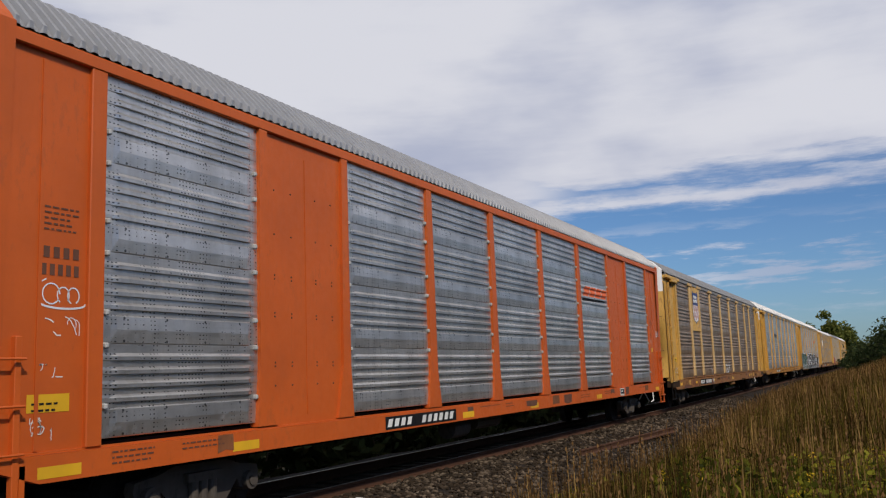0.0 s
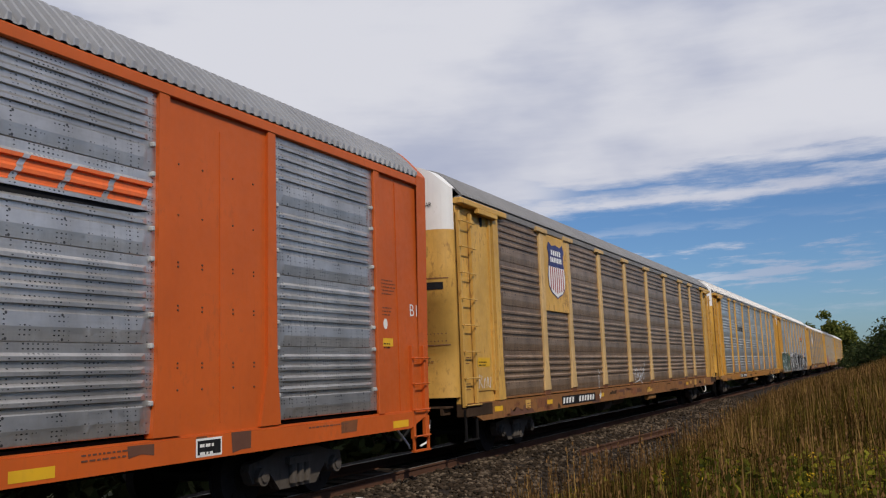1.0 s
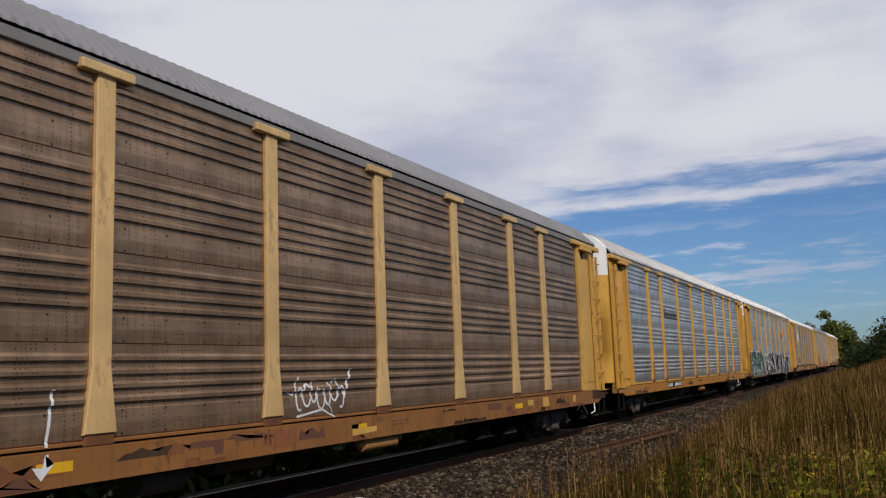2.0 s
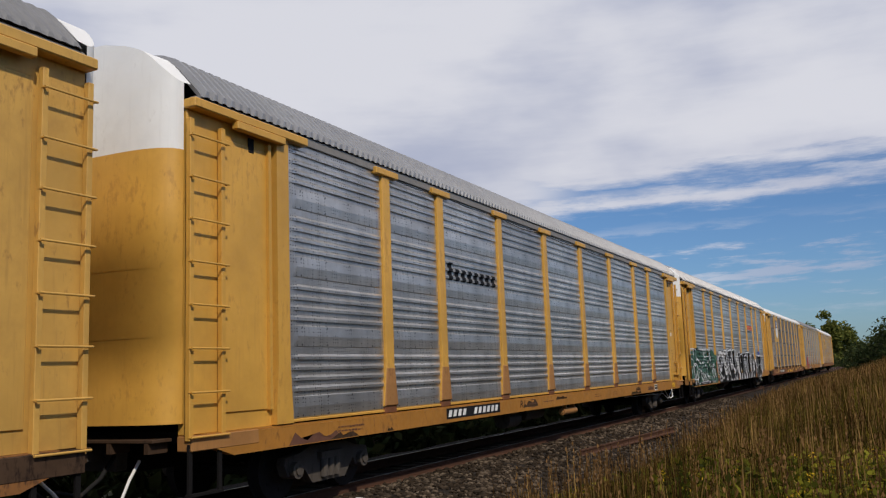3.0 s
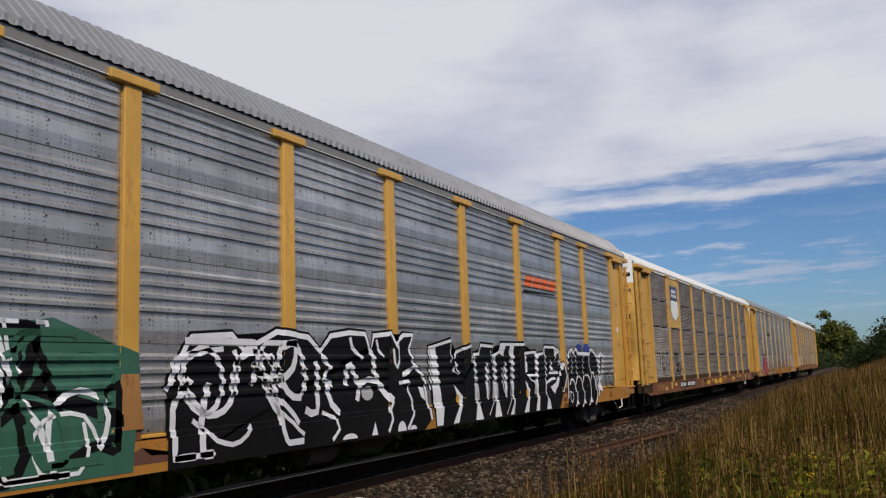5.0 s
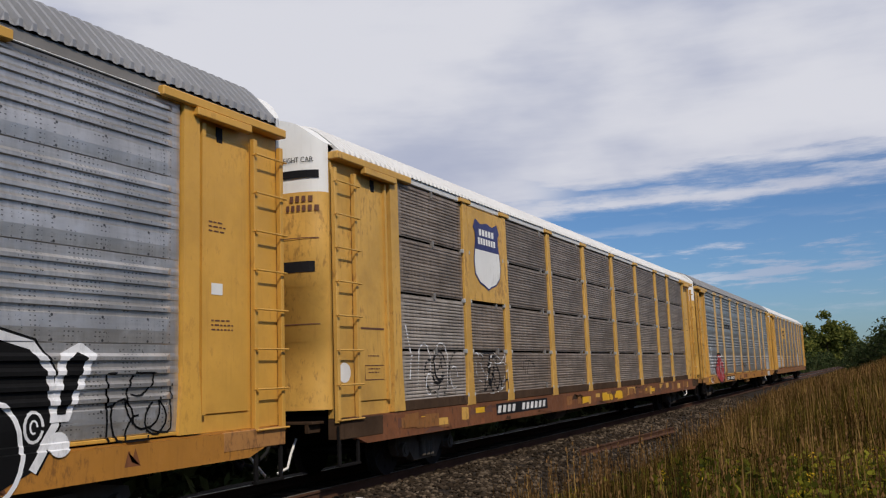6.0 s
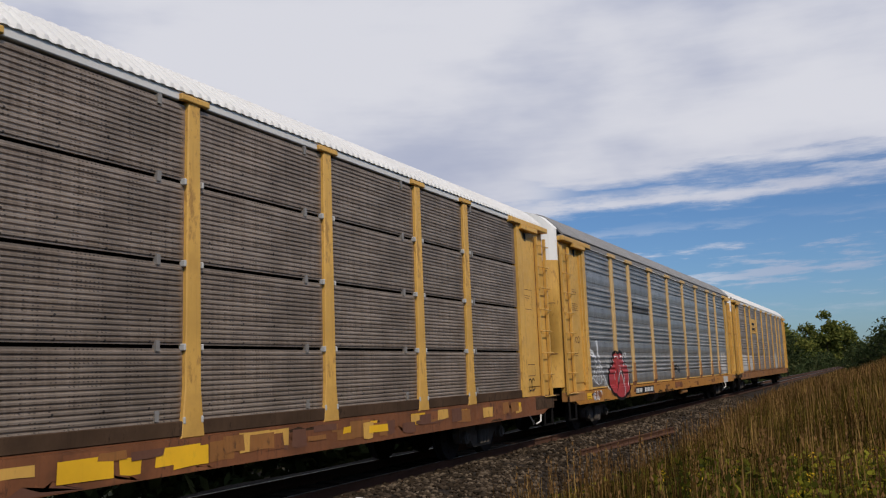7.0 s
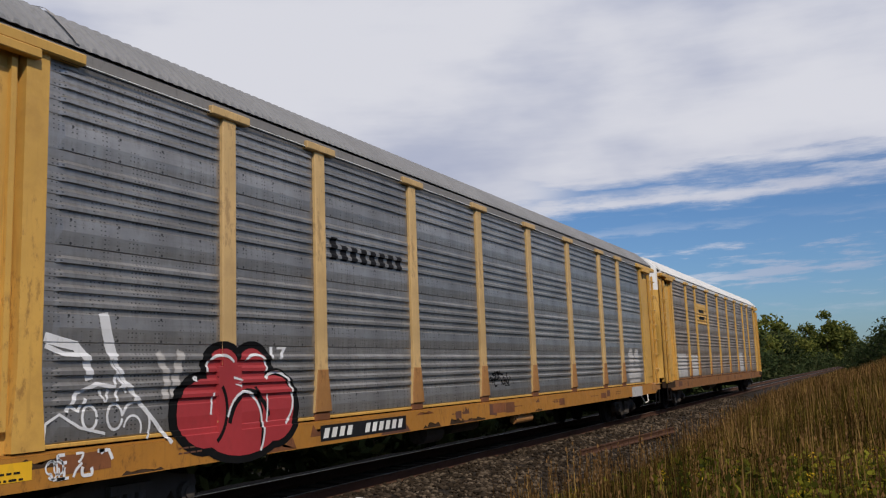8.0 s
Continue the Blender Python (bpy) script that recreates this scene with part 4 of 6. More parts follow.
def yellow_car(label, sheet, roof, chord_mat, sill_mat, kind="ribbed", sill_low=0.74, plate_bay=None, tall=1.0, lift=0.04):
    ob = tagged(new("autorack_car"), label, "train car", "autorack cars of the train")
    car = {"ob": ob, "kind": kind, "long": LONG,
           "covers": [(p, 0.125 if kind == "ribbed" else 0.10) for p in POSTS] + [(0.95, 0.99), (LONG - 0.95, 0.99)]}
    build_under(car, LONG, sill_mat, sill_low)
    edges = (FIRST,) + POSTS + (LAST,)
    skip = {(1, 2), (1, 3)} if plate_bay else set()
    sheets(car, list(zip(edges, edges[1:])), sheet, skip, {(0, 0), (0, 1)} if kind == "fine" else ())
    post = post_mesh("flared" if kind == "ribbed" else "slim")
    for s in (1, -1):
        for p in POSTS:
            q = piece("post", post, ob, pose(0, p, 0) if s > 0 else pose(0, p, 0, 0, 0, 180))
            if kind == "ribbed":
                ft = kit("post_foot", lambda: mesh_of("post_foot", boxes((1.40, 1.50, -0.19, 0.19, 1.086, 1.205), bevel=0.01), SILL_RUST))
                piece("post_foot", ft, q)
                if sheet is not BROWN:
                    piece("post_gusset", kit("post_gusset", gusset_mesh), q, None, "rust-brown flared foot of the post")
            hd = kit("post_head", lambda: mesh_of("post_head", boxes((1.42, 1.56, -0.36, 0.36, 4.925, 5.035), bevel=0.012), YELLOW))
            if kind == "ribbed":
                piece("post_head", hd, q)
            else:
                hd = kit("post_cap", lambda: mesh_of("post_cap", boxes((1.42, 1.55, -0.24, 0.24, 4.965, 5.045), bevel=0.012), YELLOW))
                piece("post_head", hd, q)
                clip = kit("post_clip", lambda: mesh_of("sheet_clip", boxes((1.44, 1.53, -0.018, 0.018, -0.04, 0.04), bevel=0.010), CLIP_GREY))
                for z in (1.26, 2.08, 3.04, 4.0):
                    for sy in (-0.145, 0.145):
                        piece("sheet_clip", clip, q, pose(0, sy, z))
    for s in (1, -1):
        part("inner_wall", boxes((*sorted((s * 1.33, s * 1.37)), 1.7, LONG - 1.7, 1.10, 4.95)), BLACK, ob, "dark inner wall behind the sheets")
    for s in (1, -1):
        part("sheet_ledge", boxes((*sorted((s * 1.40, s * 1.488)), FIRST, LAST, 1.106, 1.146), bevel=0.006), YELLOW if sill_mat is SILL_CLEAN else sill_mat, ob)
    vent = kit("vent_opening", lambda: mesh_of("vent_opening", boxes((1.425, 1.446, -0.06, 0.06, -0.10, 0.10), bevel=0.01), INK_BLACK))
    for y in (1.20, LONG - 1.20):
        piece("vent_opening", vent, ob, pose(0, y, 4.72), "dark opening at the top of the end panel")
    chord(car, LONG, chord_mat)
    r = piece("roof", kit("roof%.2f" % tall, lambda: roof_mesh(0.17, LONG - 0.17, tall, lift - (0.02 if tall > 1.02 else 0.0), 0.155, 0.06 if tall > 1.02 else (0.022 if tall == 1.0 else 0.035))), ob)
    own_material(r, roof)
    # ends: corner panels, beams, ladders, doors
    def end_panel():
        bm = bmesh.new()
        box(bm, 1.30, 1.42, 0.03, 1.63, 1.08, 4.93, bevel=0.01)
        box(bm, 1.40, 1.44, 0.66, 1.52, 1.30, 4.70, bevel=0.01)
        return mesh_of("corner_panel", bm, YELLOW)

    def end_post():
        bm = bmesh.new()
        prism(bm, [(1.60, 1.10), (1.96, 1.10), (1.95, 1.24), (1.90, 1.85), (1.90, 4.96), (1.64, 4.96), (1.64, 1.85), (1.60, 1.3)], 1.38, HALF)
        box(bm, 1.40, 1.49, 1.50, 1.56, 1.3, 4.8)
        return mesh_of("end_post", bm, YELLOW)

    def beam():
        bm = bmesh.new()
        box(bm, 1.36, 1.58, 0.0, 2.30, 4.93, 5.05, bevel=0.015)
        box(bm, 1.50, 1.60, 0.75, 1.75, 4.83, 4.93, bevel=0.01)
        return mesh_of("end_beam", bm, YELLOW)
    for turn in (0, 1):
        for s in (1, -1):
            m = Matrix.Identity(4) if not turn else pose(0, LONG, 0, 0, 0, 180)
            # mirrored pieces share shape by turning where they can
            if (s > 0) == (not turn):
                for nm, mk in (("corner_panel", end_panel), ("end_post", end_post), ("end_beam", beam)):
                    piece(nm, kit(nm, mk), ob, m if s > 0 or turn else m)
            else:
                for nm in ("corner_panel", "end_post", "end_beam"):
                    key = nm + "_mirror"
                    if key not in KIT:
                        bm = bmesh.new()
                        bm.from_mesh(KIT[nm])
                        bmesh.ops.scale(bm, vec=(-1, 1, 1), verts=bm.verts)
                        bmesh.ops.reverse_faces(bm, faces=bm.faces)
                        KIT[key] = mesh_of(nm, bm, YELLOW)
                    piece(nm, KIT[key], ob, m)
        me = kit("end_door%.2f" % tall, lambda: end_door_mesh(tall, lift))
        piece("end_door", me, ob, m, "bowed yellow end door with a white top")
    for s in (1, -1):
        for y in (0.03, LONG - 0.58):
            at = pose(HALF - 0.02, y, 0) if s > 0 else pose(-HALF + 0.02, y + 0.55, 0, 0, 0, 180)
            build_ladder(ob, at, 1.02, 4.80, 8, YELLOW)
    return car


def orange_car(label):
    ob = tagged(new("autorack_car"), label, "train car", "autorack cars of the train")
    long = 26.65
    car = {"ob": ob, "kind": "ribbed", "long": long, "covers": [(8.83, 0.10), (11.65, 0.10), (14.55, 0.10), (17.43, 0.10), (5.06, 1.06), (21.27, 1.06), (0.72, 0.74), (25.78, 0.88)]}
    build_under(car, long, ORANGE, 0.80)
    spans = [(1.47, 4.0), (6.12, 8.83), (8.83, 11.65), (11.65, 14.55), (14.55, 17.43), (17.43, 20.2), (22.33, 24.9)]
    sheets(car, spans, GALV)
    slim = kit("orange_post", lambda: orange_post_mesh())
    for s in (1, -1):
        for p in (8.83, 11.65, 14.55, 17.43):
            piece("post", slim, ob, pose(0, p, 0) if s > 0 else pose(0, p, 0, 0, 0, 180))
        for a, b in ((4.0, 6.12), (20.2, 22.33)):
            bm = bmesh.new()
            c = (a + b) / 2
            box(bm, *sorted((s * 1.36, s * 1.475)), a + 0.12, b - 0.12, 1.08, 4.97)
            for e, d in ((a, 1), (b, -1)):
                prism(bm, [(e - d * 0.06, 1.10), (e + d * 0.36, 1.10), (e + d * 0.20, 1.85), (e + d * 0.16, 4.97), (e, 4.97), (e, 1.85)], *sorted((s * 1.38, s * HALF)))
            box(bm, *sorted((s * 1.40, s * 1.485)), c - 0.012, c + 0.012, 1.2, 4.75)
            part("plate", bm, ORANGE, ob, "orange riveted steel plate between two posts")
        for a, b, lo, hi in ((0.0, 1.47, 0.62, 1.42), (24.9, long, 24.93, 25.75)):
            bm = bmesh.new()
            box(bm, *sorted((s * 1.34, s * 1.47)), a, b, 1.06, 4.97)
            box(bm, *sorted((s * 1.38, s * HALF)), (b - 0.20) if a == 0 else a, b if a == 0 else a + 0.16, 1.08, 4.97, bevel=0.01)
            box(bm, *sorted((s * 1.38, s * 1.485)), (0.70 if a == 0 else 25.62), (0.74 if a == 0 else 25.66), 1.1, 4.9)
            part("corner_panel", bm, ORANGE, ob)
    chord(car, long, ORANGE, 4.965, 5.105, 1.53)
    own_material(piece("roof", roof_mesh(0.25, long - 0.25, 1.08, 0.04), ob), ROOF_GALV)
    for y, d in ((0.0, 1), (long, -1)):
        bm = bmesh.new()
        prof = [(x, 5.12 + (z - 5.08) * 1.08) for x, z in ROOF_PROFILE]
        full = prof + [(-x, z) for x, z in prof[-2::-1]]
        outline = [(1.46, 1.1)] + [(x * 1.012, z + 0.03) for x, z in full] + [(-1.46, 1.1)]
        a = [bm.verts.new((x, y, z)) for x, z in outline]
        b = [bm.verts.new((x, y + d * 0.34, z)) for x, z in outline]
        bm.faces.new(a)
        for i in range(len(a) - 1):
            bm.faces.new((a[i], a[i + 1], b[i + 1], b[i]))
        bmesh.ops.recalc_face_normals(bm, faces=bm.faces)
        part("end_cap", bm, ORANGE, ob, "orange closed car end with a curved top")
    clip = kit("round_clip", lambda: mesh_of("sheet_clip", boxes((1.44, 1.512, -0.025, 0.025, -0.03, 0.03), bevel=0.012), CLIP_GREY))
    for a, b in spans:
        for y in (a + 0.06 if a in (1.47, 6.12, 22.33) else a + 0.13, b - 0.06 if b in (4.0, 20.2, 24.9) else b - 0.13):
            for k in range(TIERS):
                for z in (-0.02, 0.32):
                    if Z0 + k * TIER + z > 1.2:
                        piece("sheet_clip", clip, ob, pose(0, y, Z0 + k * TIER + z))
    for y in (0.06, long - 0.64):
        build_ladder(ob, pose(HALF, y, 0), 0.62, 2.16, 4, ORANGE, 0.42)
        build_ladder(ob, pose(-HALF, y + 0.42, 0, 0, 0, 180), 0.62, 2.16, 4, ORANGE, 0.42)
    return car


def recolour(me, mat):
    me.materials[0] = mat
    return me


def orange_post_mesh():
    bm = bmesh.new()
    prism(bm, [(-0.24, 1.10), (0.24, 1.10), (0.13, 1.75), (0.10, 4.97), (-0.10, 4.97), (-0.13, 1.75)], 1.40, HALF)
    return mesh_of("post", bm, ORANGE)


def roof_seam(car, y, tall, lift):
    """A dark lap strip across the roof."""
    prof = [(x * 1.004, 5.08 + lift + (z - 5.08) * tall + 0.04) for x, z in ROOF_PROFILE]
    full = prof + [(-x, z) for x, z in prof[-2::-1]]
    bm = bmesh.new()
    a = [bm.verts.new((x, y, z)) for x, z in full]
    b = [bm.verts.new((x, y + 0.05, z)) for x, z in full]
    for i in range(len(full) - 1):
        bm.faces.new((a[i], b[i], b[i + 1], a[i + 1]))
    part("roof_seam", bm, CHORD_GREY, car["ob"], "dark lap strip across the roof")


def side_cable(car, mat, z, sag, spans):
    for a, b in spans:
        pts = [(1.515, a + (b - a) * t, z - sag * 4 * t * (1 - t)) for t in (0, 0.2, 0.4, 0.5, 0.6, 0.8, 1)]
        tube(pts, 0.008, mat, "cable", car["ob"])


def brake_step(car):
    bm = bmesh.new()
    box(bm, 1.44, 1.66, 25.65, 26.15, 1.30, 1.34, bevel=0.006)
    box(bm, 1.44, 1.60, 25.70, 25.75, 1.12, 1.30)
    box(bm, 1.44, 1.60, 26.05, 26.10, 1.12, 1.30)
    part("brake_step", bm, YELLOW, car["ob"], "small yellow step below the hand brake")
    bm = bmesh.new()
    for i in range(12):
        p, q = i * math.pi / 6, (i + 1) * math.pi / 6
        rod(bm, (1.56, 26.25 + 0.2 * math.cos(p), 1.75 + 0.2 * math.sin(p)), (1.56, 26.25 + 0.2 * math.cos(q), 1.75 + 0.2 * math.sin(q)), 0.012, 6)
    rod(bm, (1.44, 26.25, 1.75), (1.57, 26.25, 1.75), 0.03, 8)
    for p in (0.5, 2.6, 4.7):
        rod(bm, (1.56, 26.25, 1.75), (1.56, 26.25 + 0.2 * math.cos(p), 1.75 + 0.2 * math.sin(p)), 0.009, 6)
    part("brake_wheel", bm, YELLOW, car["ob"], "yellow hand brake wheel")


def shield(car, y0, y1, z0, z1, stripes):
    """A railway shield: dark blue head with white bars for its lettering, white field below."""
    c, w, h = (y0 + y1) / 2, (y1 - y0) / 2, z1 - z0
    x = HALF

    def outline(k, lo=0.0, hi=1.0):
        pts = [(-0.0, 0.0), (0.22, 0.04), (0.62, 0.09), (0.93, 0.20), (1.0, 0.38), (0.92, 0.56), (0.84, 0.68), (0.86, 0.80), (0.98, 0.86), (0.80, 0.99), (0.45, 0.925), (0.0, 0.96)]
        right = [(c + w * k * a, z0 + h * (0.5 + (b - 0.5) * k)) for a, b in pts]
        left = [(2 * c - y, z) for y, z in right[-2:0:-1]]
        return right + left

    def fan(pts):
        bm = bmesh.new()
        vs = [bm.verts.new((0, y, z)) for y, z in pts]
        mid = bm.verts.new((0, c, z0 + h * 0.5))
        for a, b in zip(vs, vs[1:] + vs[:1]):
            bm.faces.new((mid, a, b))
        return bm

    def clip(bm, z, keep_up):
        bmesh.ops.bisect_plane(bm, geom=bm.verts[:] + bm.edges[:] + bm.faces[:], plane_co=(0, 0, z), plane_no=(0, 0, 1), clear_inner=keep_up, clear_outer=not keep_up)
        return bm
    zs = z0 + h * 0.56
    lay(car, "shield_border", fan(outline(1.05)), SHIELD_BLUE, "thin dark blue shield outline", 0.003, x)
    lay(car, "shield_field", clip(fan(outline(1.0)), zs, False), WHITE, "white lower field of the shield", 0.006, x)
    lay(car, "shield_head", clip(fan(outline(1.0)), zs, True), SHIELD_BLUE, "dark blue head of the shield with white bars", 0.006, x)
    if stripes:
        for i in range(7):
            yy = c + (i - 3) * w * 0.25
            k = 0.13 + 0.08 * abs(i - 3) / 3
            lay(car, "shield_stripe", shape(bar(yy - w * 0.055, z0 + h * (k - 0.06), yy + w * 0.055, zs - 0.01)), SHIELD_RED, "", 0.009, x)
    for zz, n, ww in ((0.775, 5, 1.0), (0.645, 7, 1.16)):
        for row in mark_bars(c - w * ww * 0.60, z0 + h * zz, n, w * ww * 1.2 / n, h * 0.095, fill=0.74):
            lay(car, "shield_bar", shape(row), WHITE, "white bar", 0.009, x)


def logo_plate(car, z0):
    part("logo_plate", boxes((1.40, HALF - 0.004, 4.57 + 0.11, 6.55 - 0.11, z0, 4.93)), YELLOW, car["ob"], "yellow steel plate for the shield")
    car["covers"].append((5.56, 0.0))


def sill_marks(car, y0, y1, z0, z1, first, second, gap):
    """Black field with a row of white slanted bars on the side sill."""
    lay(car, "mark_field", shape(bar(y0, z0, y1, z1)), INK_BLACK, "black field on the sill", 0.003, HALF)
    h = (z1 - z0) * 0.62
    zz = z0 + (z1 - z0) * 0.19
    w = (y1 - y0 - gap - 0.14) / (first + second)
    rows = mark_bars(y0 + 0.06, zz, first, w, h, slant=0.05) + mark_bars(y0 + 0.06 + w * first + gap, zz, second, w, h, slant=0.05)
    for row in rows:
        lay(car, "mark_bar", shape(row), INK_WHITE, "", 0.006, HALF)


def warning_plate(car, y0, z0, y1, z1, plane=HALF, seed=3):
    lay(car, "notice_plate", shape(bar(y0, z0, y1, z1)), PLATE_YELLOW, "yellow notice plate", 0.004, plane)
    lay(car, "notice_text", shape(*text_block(y0 + 0.05, z1 - 0.10, y1 - y0 - 0.1, 2, 0.06, 0.02, seed)), INK_BLACK, "", 0.007, plane)


def sill_tabs(car, ys, z0=0.86, mat=None):
    for y in ys:
        lay(car, "reflector", shape(bar(y, z0, y + 0.42, z0 + 0.10)), mat or PLATE_YELLOW, "yellow reflective strip", 0.003, HALF)


def swoosh_logo(car, y0, y1, z, h):
    """An orange logo as slanted blocks over a black line."""
    lay(car, "logo", shape(*mark_bars(y0 + 0.05, z, 4, (y1 - y0 - 0.1) / 4, h, fill=0.86, slant=0.16)), LOGO_ORANGE, "orange logo blocks", 0.004)
    lay(car, "logo_line", shape([(y0 - 0.05, z - 0.14), (y1 - 0.2, z - 0.09), (y1, z - 0.05), (y0, z - 0.06)]), INK_BLACK, "thin black line under the logo", 0.004)


def word_bars(car, y0, y1, z0, h, mat):
    """A tall bar and seven lower ones, in the size of a painted name."""
    w = (y1 - y0) / 8
    rows = [bar(y0 + w * k + 0.06, z0, y0 + w * (k + 1) - 0.05, z0 + h * (1.0 if k == 0 else 0.72)) for k in range(8)]
    for row in rows:
        lay(car, "name_bar", shape(row), mat, "black bar of a painted name")


# ---- the train ----
STARTS = (5.0, 33.06, 61.65, 90.24, 118.66, 147.00, 175.4)
train = []
A = orange_car("orange autorack car with galvanised corrugated side sheets")
B = yellow_car("yellow autorack car with grimy brown sheets and a shield", BROWN, ROOF_DARK, CHORD_GREY, SILL_TAN, plate_bay=1)
C = yellow_car("yellow autorack car with clean galvanised sheets", GALV, ROOF_GALV, CHORD_GREY, SILL_CLEAN, sill_low=0.80, tall=1.08, lift=0.04)
D = yellow_car("yellow autorack car with black and white graffiti", GALV_DULL, ROOF_GALV, CHORD_GREY, SILL_CLEAN, tall=1.08, lift=0.04)
E = yellow_car("weathered autorack car with white roof and finely ribbed brown sheets", TAN_SHEET, ROOF_WHITE, ROOF_WHITE, SILL_RUST, kind="fine", sill_low=0.68, plate_bay=1, tall=0.86, lift=-0.01)
F = yellow_car("yellow autorack car with dull grey sheets and red graffiti", GALV_GRIME, ROOF_DARK, CHORD_GREY, SILL_CLEAN, sill_low=0.75)
G = yellow_car("last autorack car with white roof and dusty brown sheets", TAN_SHEET, ROOF_WHITE, ROOF_WHITE, SILL_TAN)
CARS = (A, B, C, D, E, F, G)


# ---- markings and paint on the cars ----
def door_strip(car, name, bm, mat, label="", lift=0.016):
    """Lays a flat shape, (0, across, z), on the bowed leading end door."""
    for c in np.linspace(-1.3, 1.3, 27):
        bmesh.ops.bisect_plane(bm, geom=bm.verts[:] + bm.edges[:] + bm.faces[:], plane_co=(0, float(c), 0), plane_no=(0, 1, 0))
    for v in bm.verts:
        x = v.co.y
        y = -0.32 * (max(0.0, 1 - abs(x / 1.40) ** 5.0)) ** 0.5
        v.co = Vector((x, y - 0.002 - lift, v.co.z))
    for f in bm.faces:
        f.normal_update()
        if f.normal.y > 0:
            f.normal_flip()
    return part(name, bm, mat, car["ob"], label)


def scribble(y0, z0, w, h, strokes, width, seed):
    """Loose looping strokes within a field."""
    r = random.Random(seed)
    out = []
    for _ in range(strokes):
        y, z, a = y0 + r.random() * w, z0 + r.random() * h, r.uniform(0, 6.28)
        pts, bend = [], r.uniform(-0.5, 0.5)
        for k in range(r.randint(8, 16)):
            pts.append((min(max(y, y0), y0 + w), min(max(z, z0), z0 + h)))
            a += bend + r.uniform(-0.25, 0.25)
            y += math.cos(a) * h * 0.11
            z += math.sin(a) * h * 0.13
        clean = [pts[0]]
        for q in pts[1:]:
            if abs(q[0] - clean[-1][0]) + abs(q[1] - clean[-1][1]) > 1e-3:
                clean.append(q)
        if len(clean) > 2:
            out.append((clean, width * r.uniform(0.6, 1.3)))
    return ribbon(*out)


def sprayed_mass(car, top, foot, edge=0.075):
    """A mass of black letters: black rim, black fill, white line along its upper edge."""
    lay(car, "graffiti_rim", ribbon((top, 0.15)), SPRAY_BLACK, "soft black rim of the sprayed letters", 0.004)
    lay(car, "graffiti_body", shape(top + foot), SPRAY_BLACK, "black sprayed letter bodies", 0.007)
    lay(car, "graffiti_edge", ribbon((top, edge)), SPRAY_WHITE, "white sprayed edge line", 0.010)


def sprayed_lines(car, strokes, mat=None, lift=0.013):
    for i, (pts, w) in enumerate(strokes):
        lay(car, "graffiti_line", ribbon((pts, w)), mat or SPRAY_WHITE, "white sprayed line" if mat is None else "", lift + 0.0002 * i)


def sprayed_fields(car, fields, mat=None, label="white sprayed field", lift=0.017):
    for i, pts in enumerate(fields):
        lay(car, "graffiti_field", shape(pts), mat or SPRAY_WHITE, label, lift + 0.0002 * i)


def stencils(car, rows, seed, plane=HALF, mat=None):
    for i, (y, z, w, k) in enumerate(rows):
        lay(car, "stencil_bars", shape(*text_block(y, z, w, k, 0.055, 0.018, seed + i)), mat or INK_DARK, "faded stencilled bars", 0.005, plane)["kind"] = "stuff"


def framed_panel(car, y, z, w=0.45, h=0.30):
    lay(car, "record_panel", shape(bar(y, z, y + w, z + h)), INK_WHITE, "white-edged black record panel", 0.004, HALF)
    lay(car, "record_field", shape(bar(y + 0.025, z + 0.025, y + w - 0.025, z + h - 0.025)), INK_BLACK, "", 0.007, HALF)
    lay(car, "record_bars", shape(*text_block(y + 0.06, z + h - 0.1, w * 0.6, 2, 0.09, 0.035, 5)), INK_WHITE, "", 0.010, HALF)


def rivet_rows(car, ys, zs, plane, mat=None):
    bm = bmesh.new()
    for y in ys:
        for z in zs:
            bmesh.ops.create_cone(bm, cap_ends=True, segments=6, radius1=0.016, radius2=0.010, depth=0.014,
                                  matrix=Matrix.Translation((plane + 0.005, y, z)) @ Euler((0, radians(90), 0)).to_matrix().to_4x4())
    tagged(part("rivets", bm, mat or INK_DARK, car["ob"]), kind="stuff")


def sill_grime(car, seed, count, z0):
    """Dark oily blots and runs along the sill."""
    r = random.Random(seed)
    for i in range(count):
        y, w, h = r.uniform(0.8, LONG - 2.5), r.uniform(0.15, 1.3), r.uniform(0.05, 0.22)
        z = r.choice((z0 + 0.01, 1.05 - h))
        k = 9
        up = [(y + w * t / k, z + h * (0.55 + 0.45 * math.sin(t * 1.7 + i) * r.uniform(0.3, 1.0))) for t in range(1, k)]
        pts = [(y, z), (y + w, z)] + up[::-1]
        lay(car, "grime_blot", shape(pts), r.choice((END_GRIME, INK_DARK, SILL_RUST)), "dark grime on the sill", 0.0008 + 0.00004 * i, HALF)


def sill_patches(car, seed, count, long, z0, mats):
    """Worn rectangles of other paint on the sill, clear of its markings."""
    r = random.Random(seed)
    for i in range(count):
        y = r.uniform(1.4, long - 2.0)
        w, h = r.uniform(0.2, 0.7), r.uniform(0.08, 0.24)
        if 4.4 < y + w and y < 9.9:
            continue
        z = r.uniform(z0 + 0.02, 1.05 - h)
        e = lambda: r.uniform(-0.02, 0.02)
        pts = [(y + e(), z + e()), (y + w * 0.5, z + e()), (y + w + e(), z + e()), (y + w + e(), z + h + e() * 0.3), (y + w * 0.4, z + h + e() * 0.3), (y + e(), z + h)]
        lay(car, "paint_patch", shape(pts), r.choice(mats), "patch of faded paint on the sill", 0.0025 + 0.0001 * i, HALF)


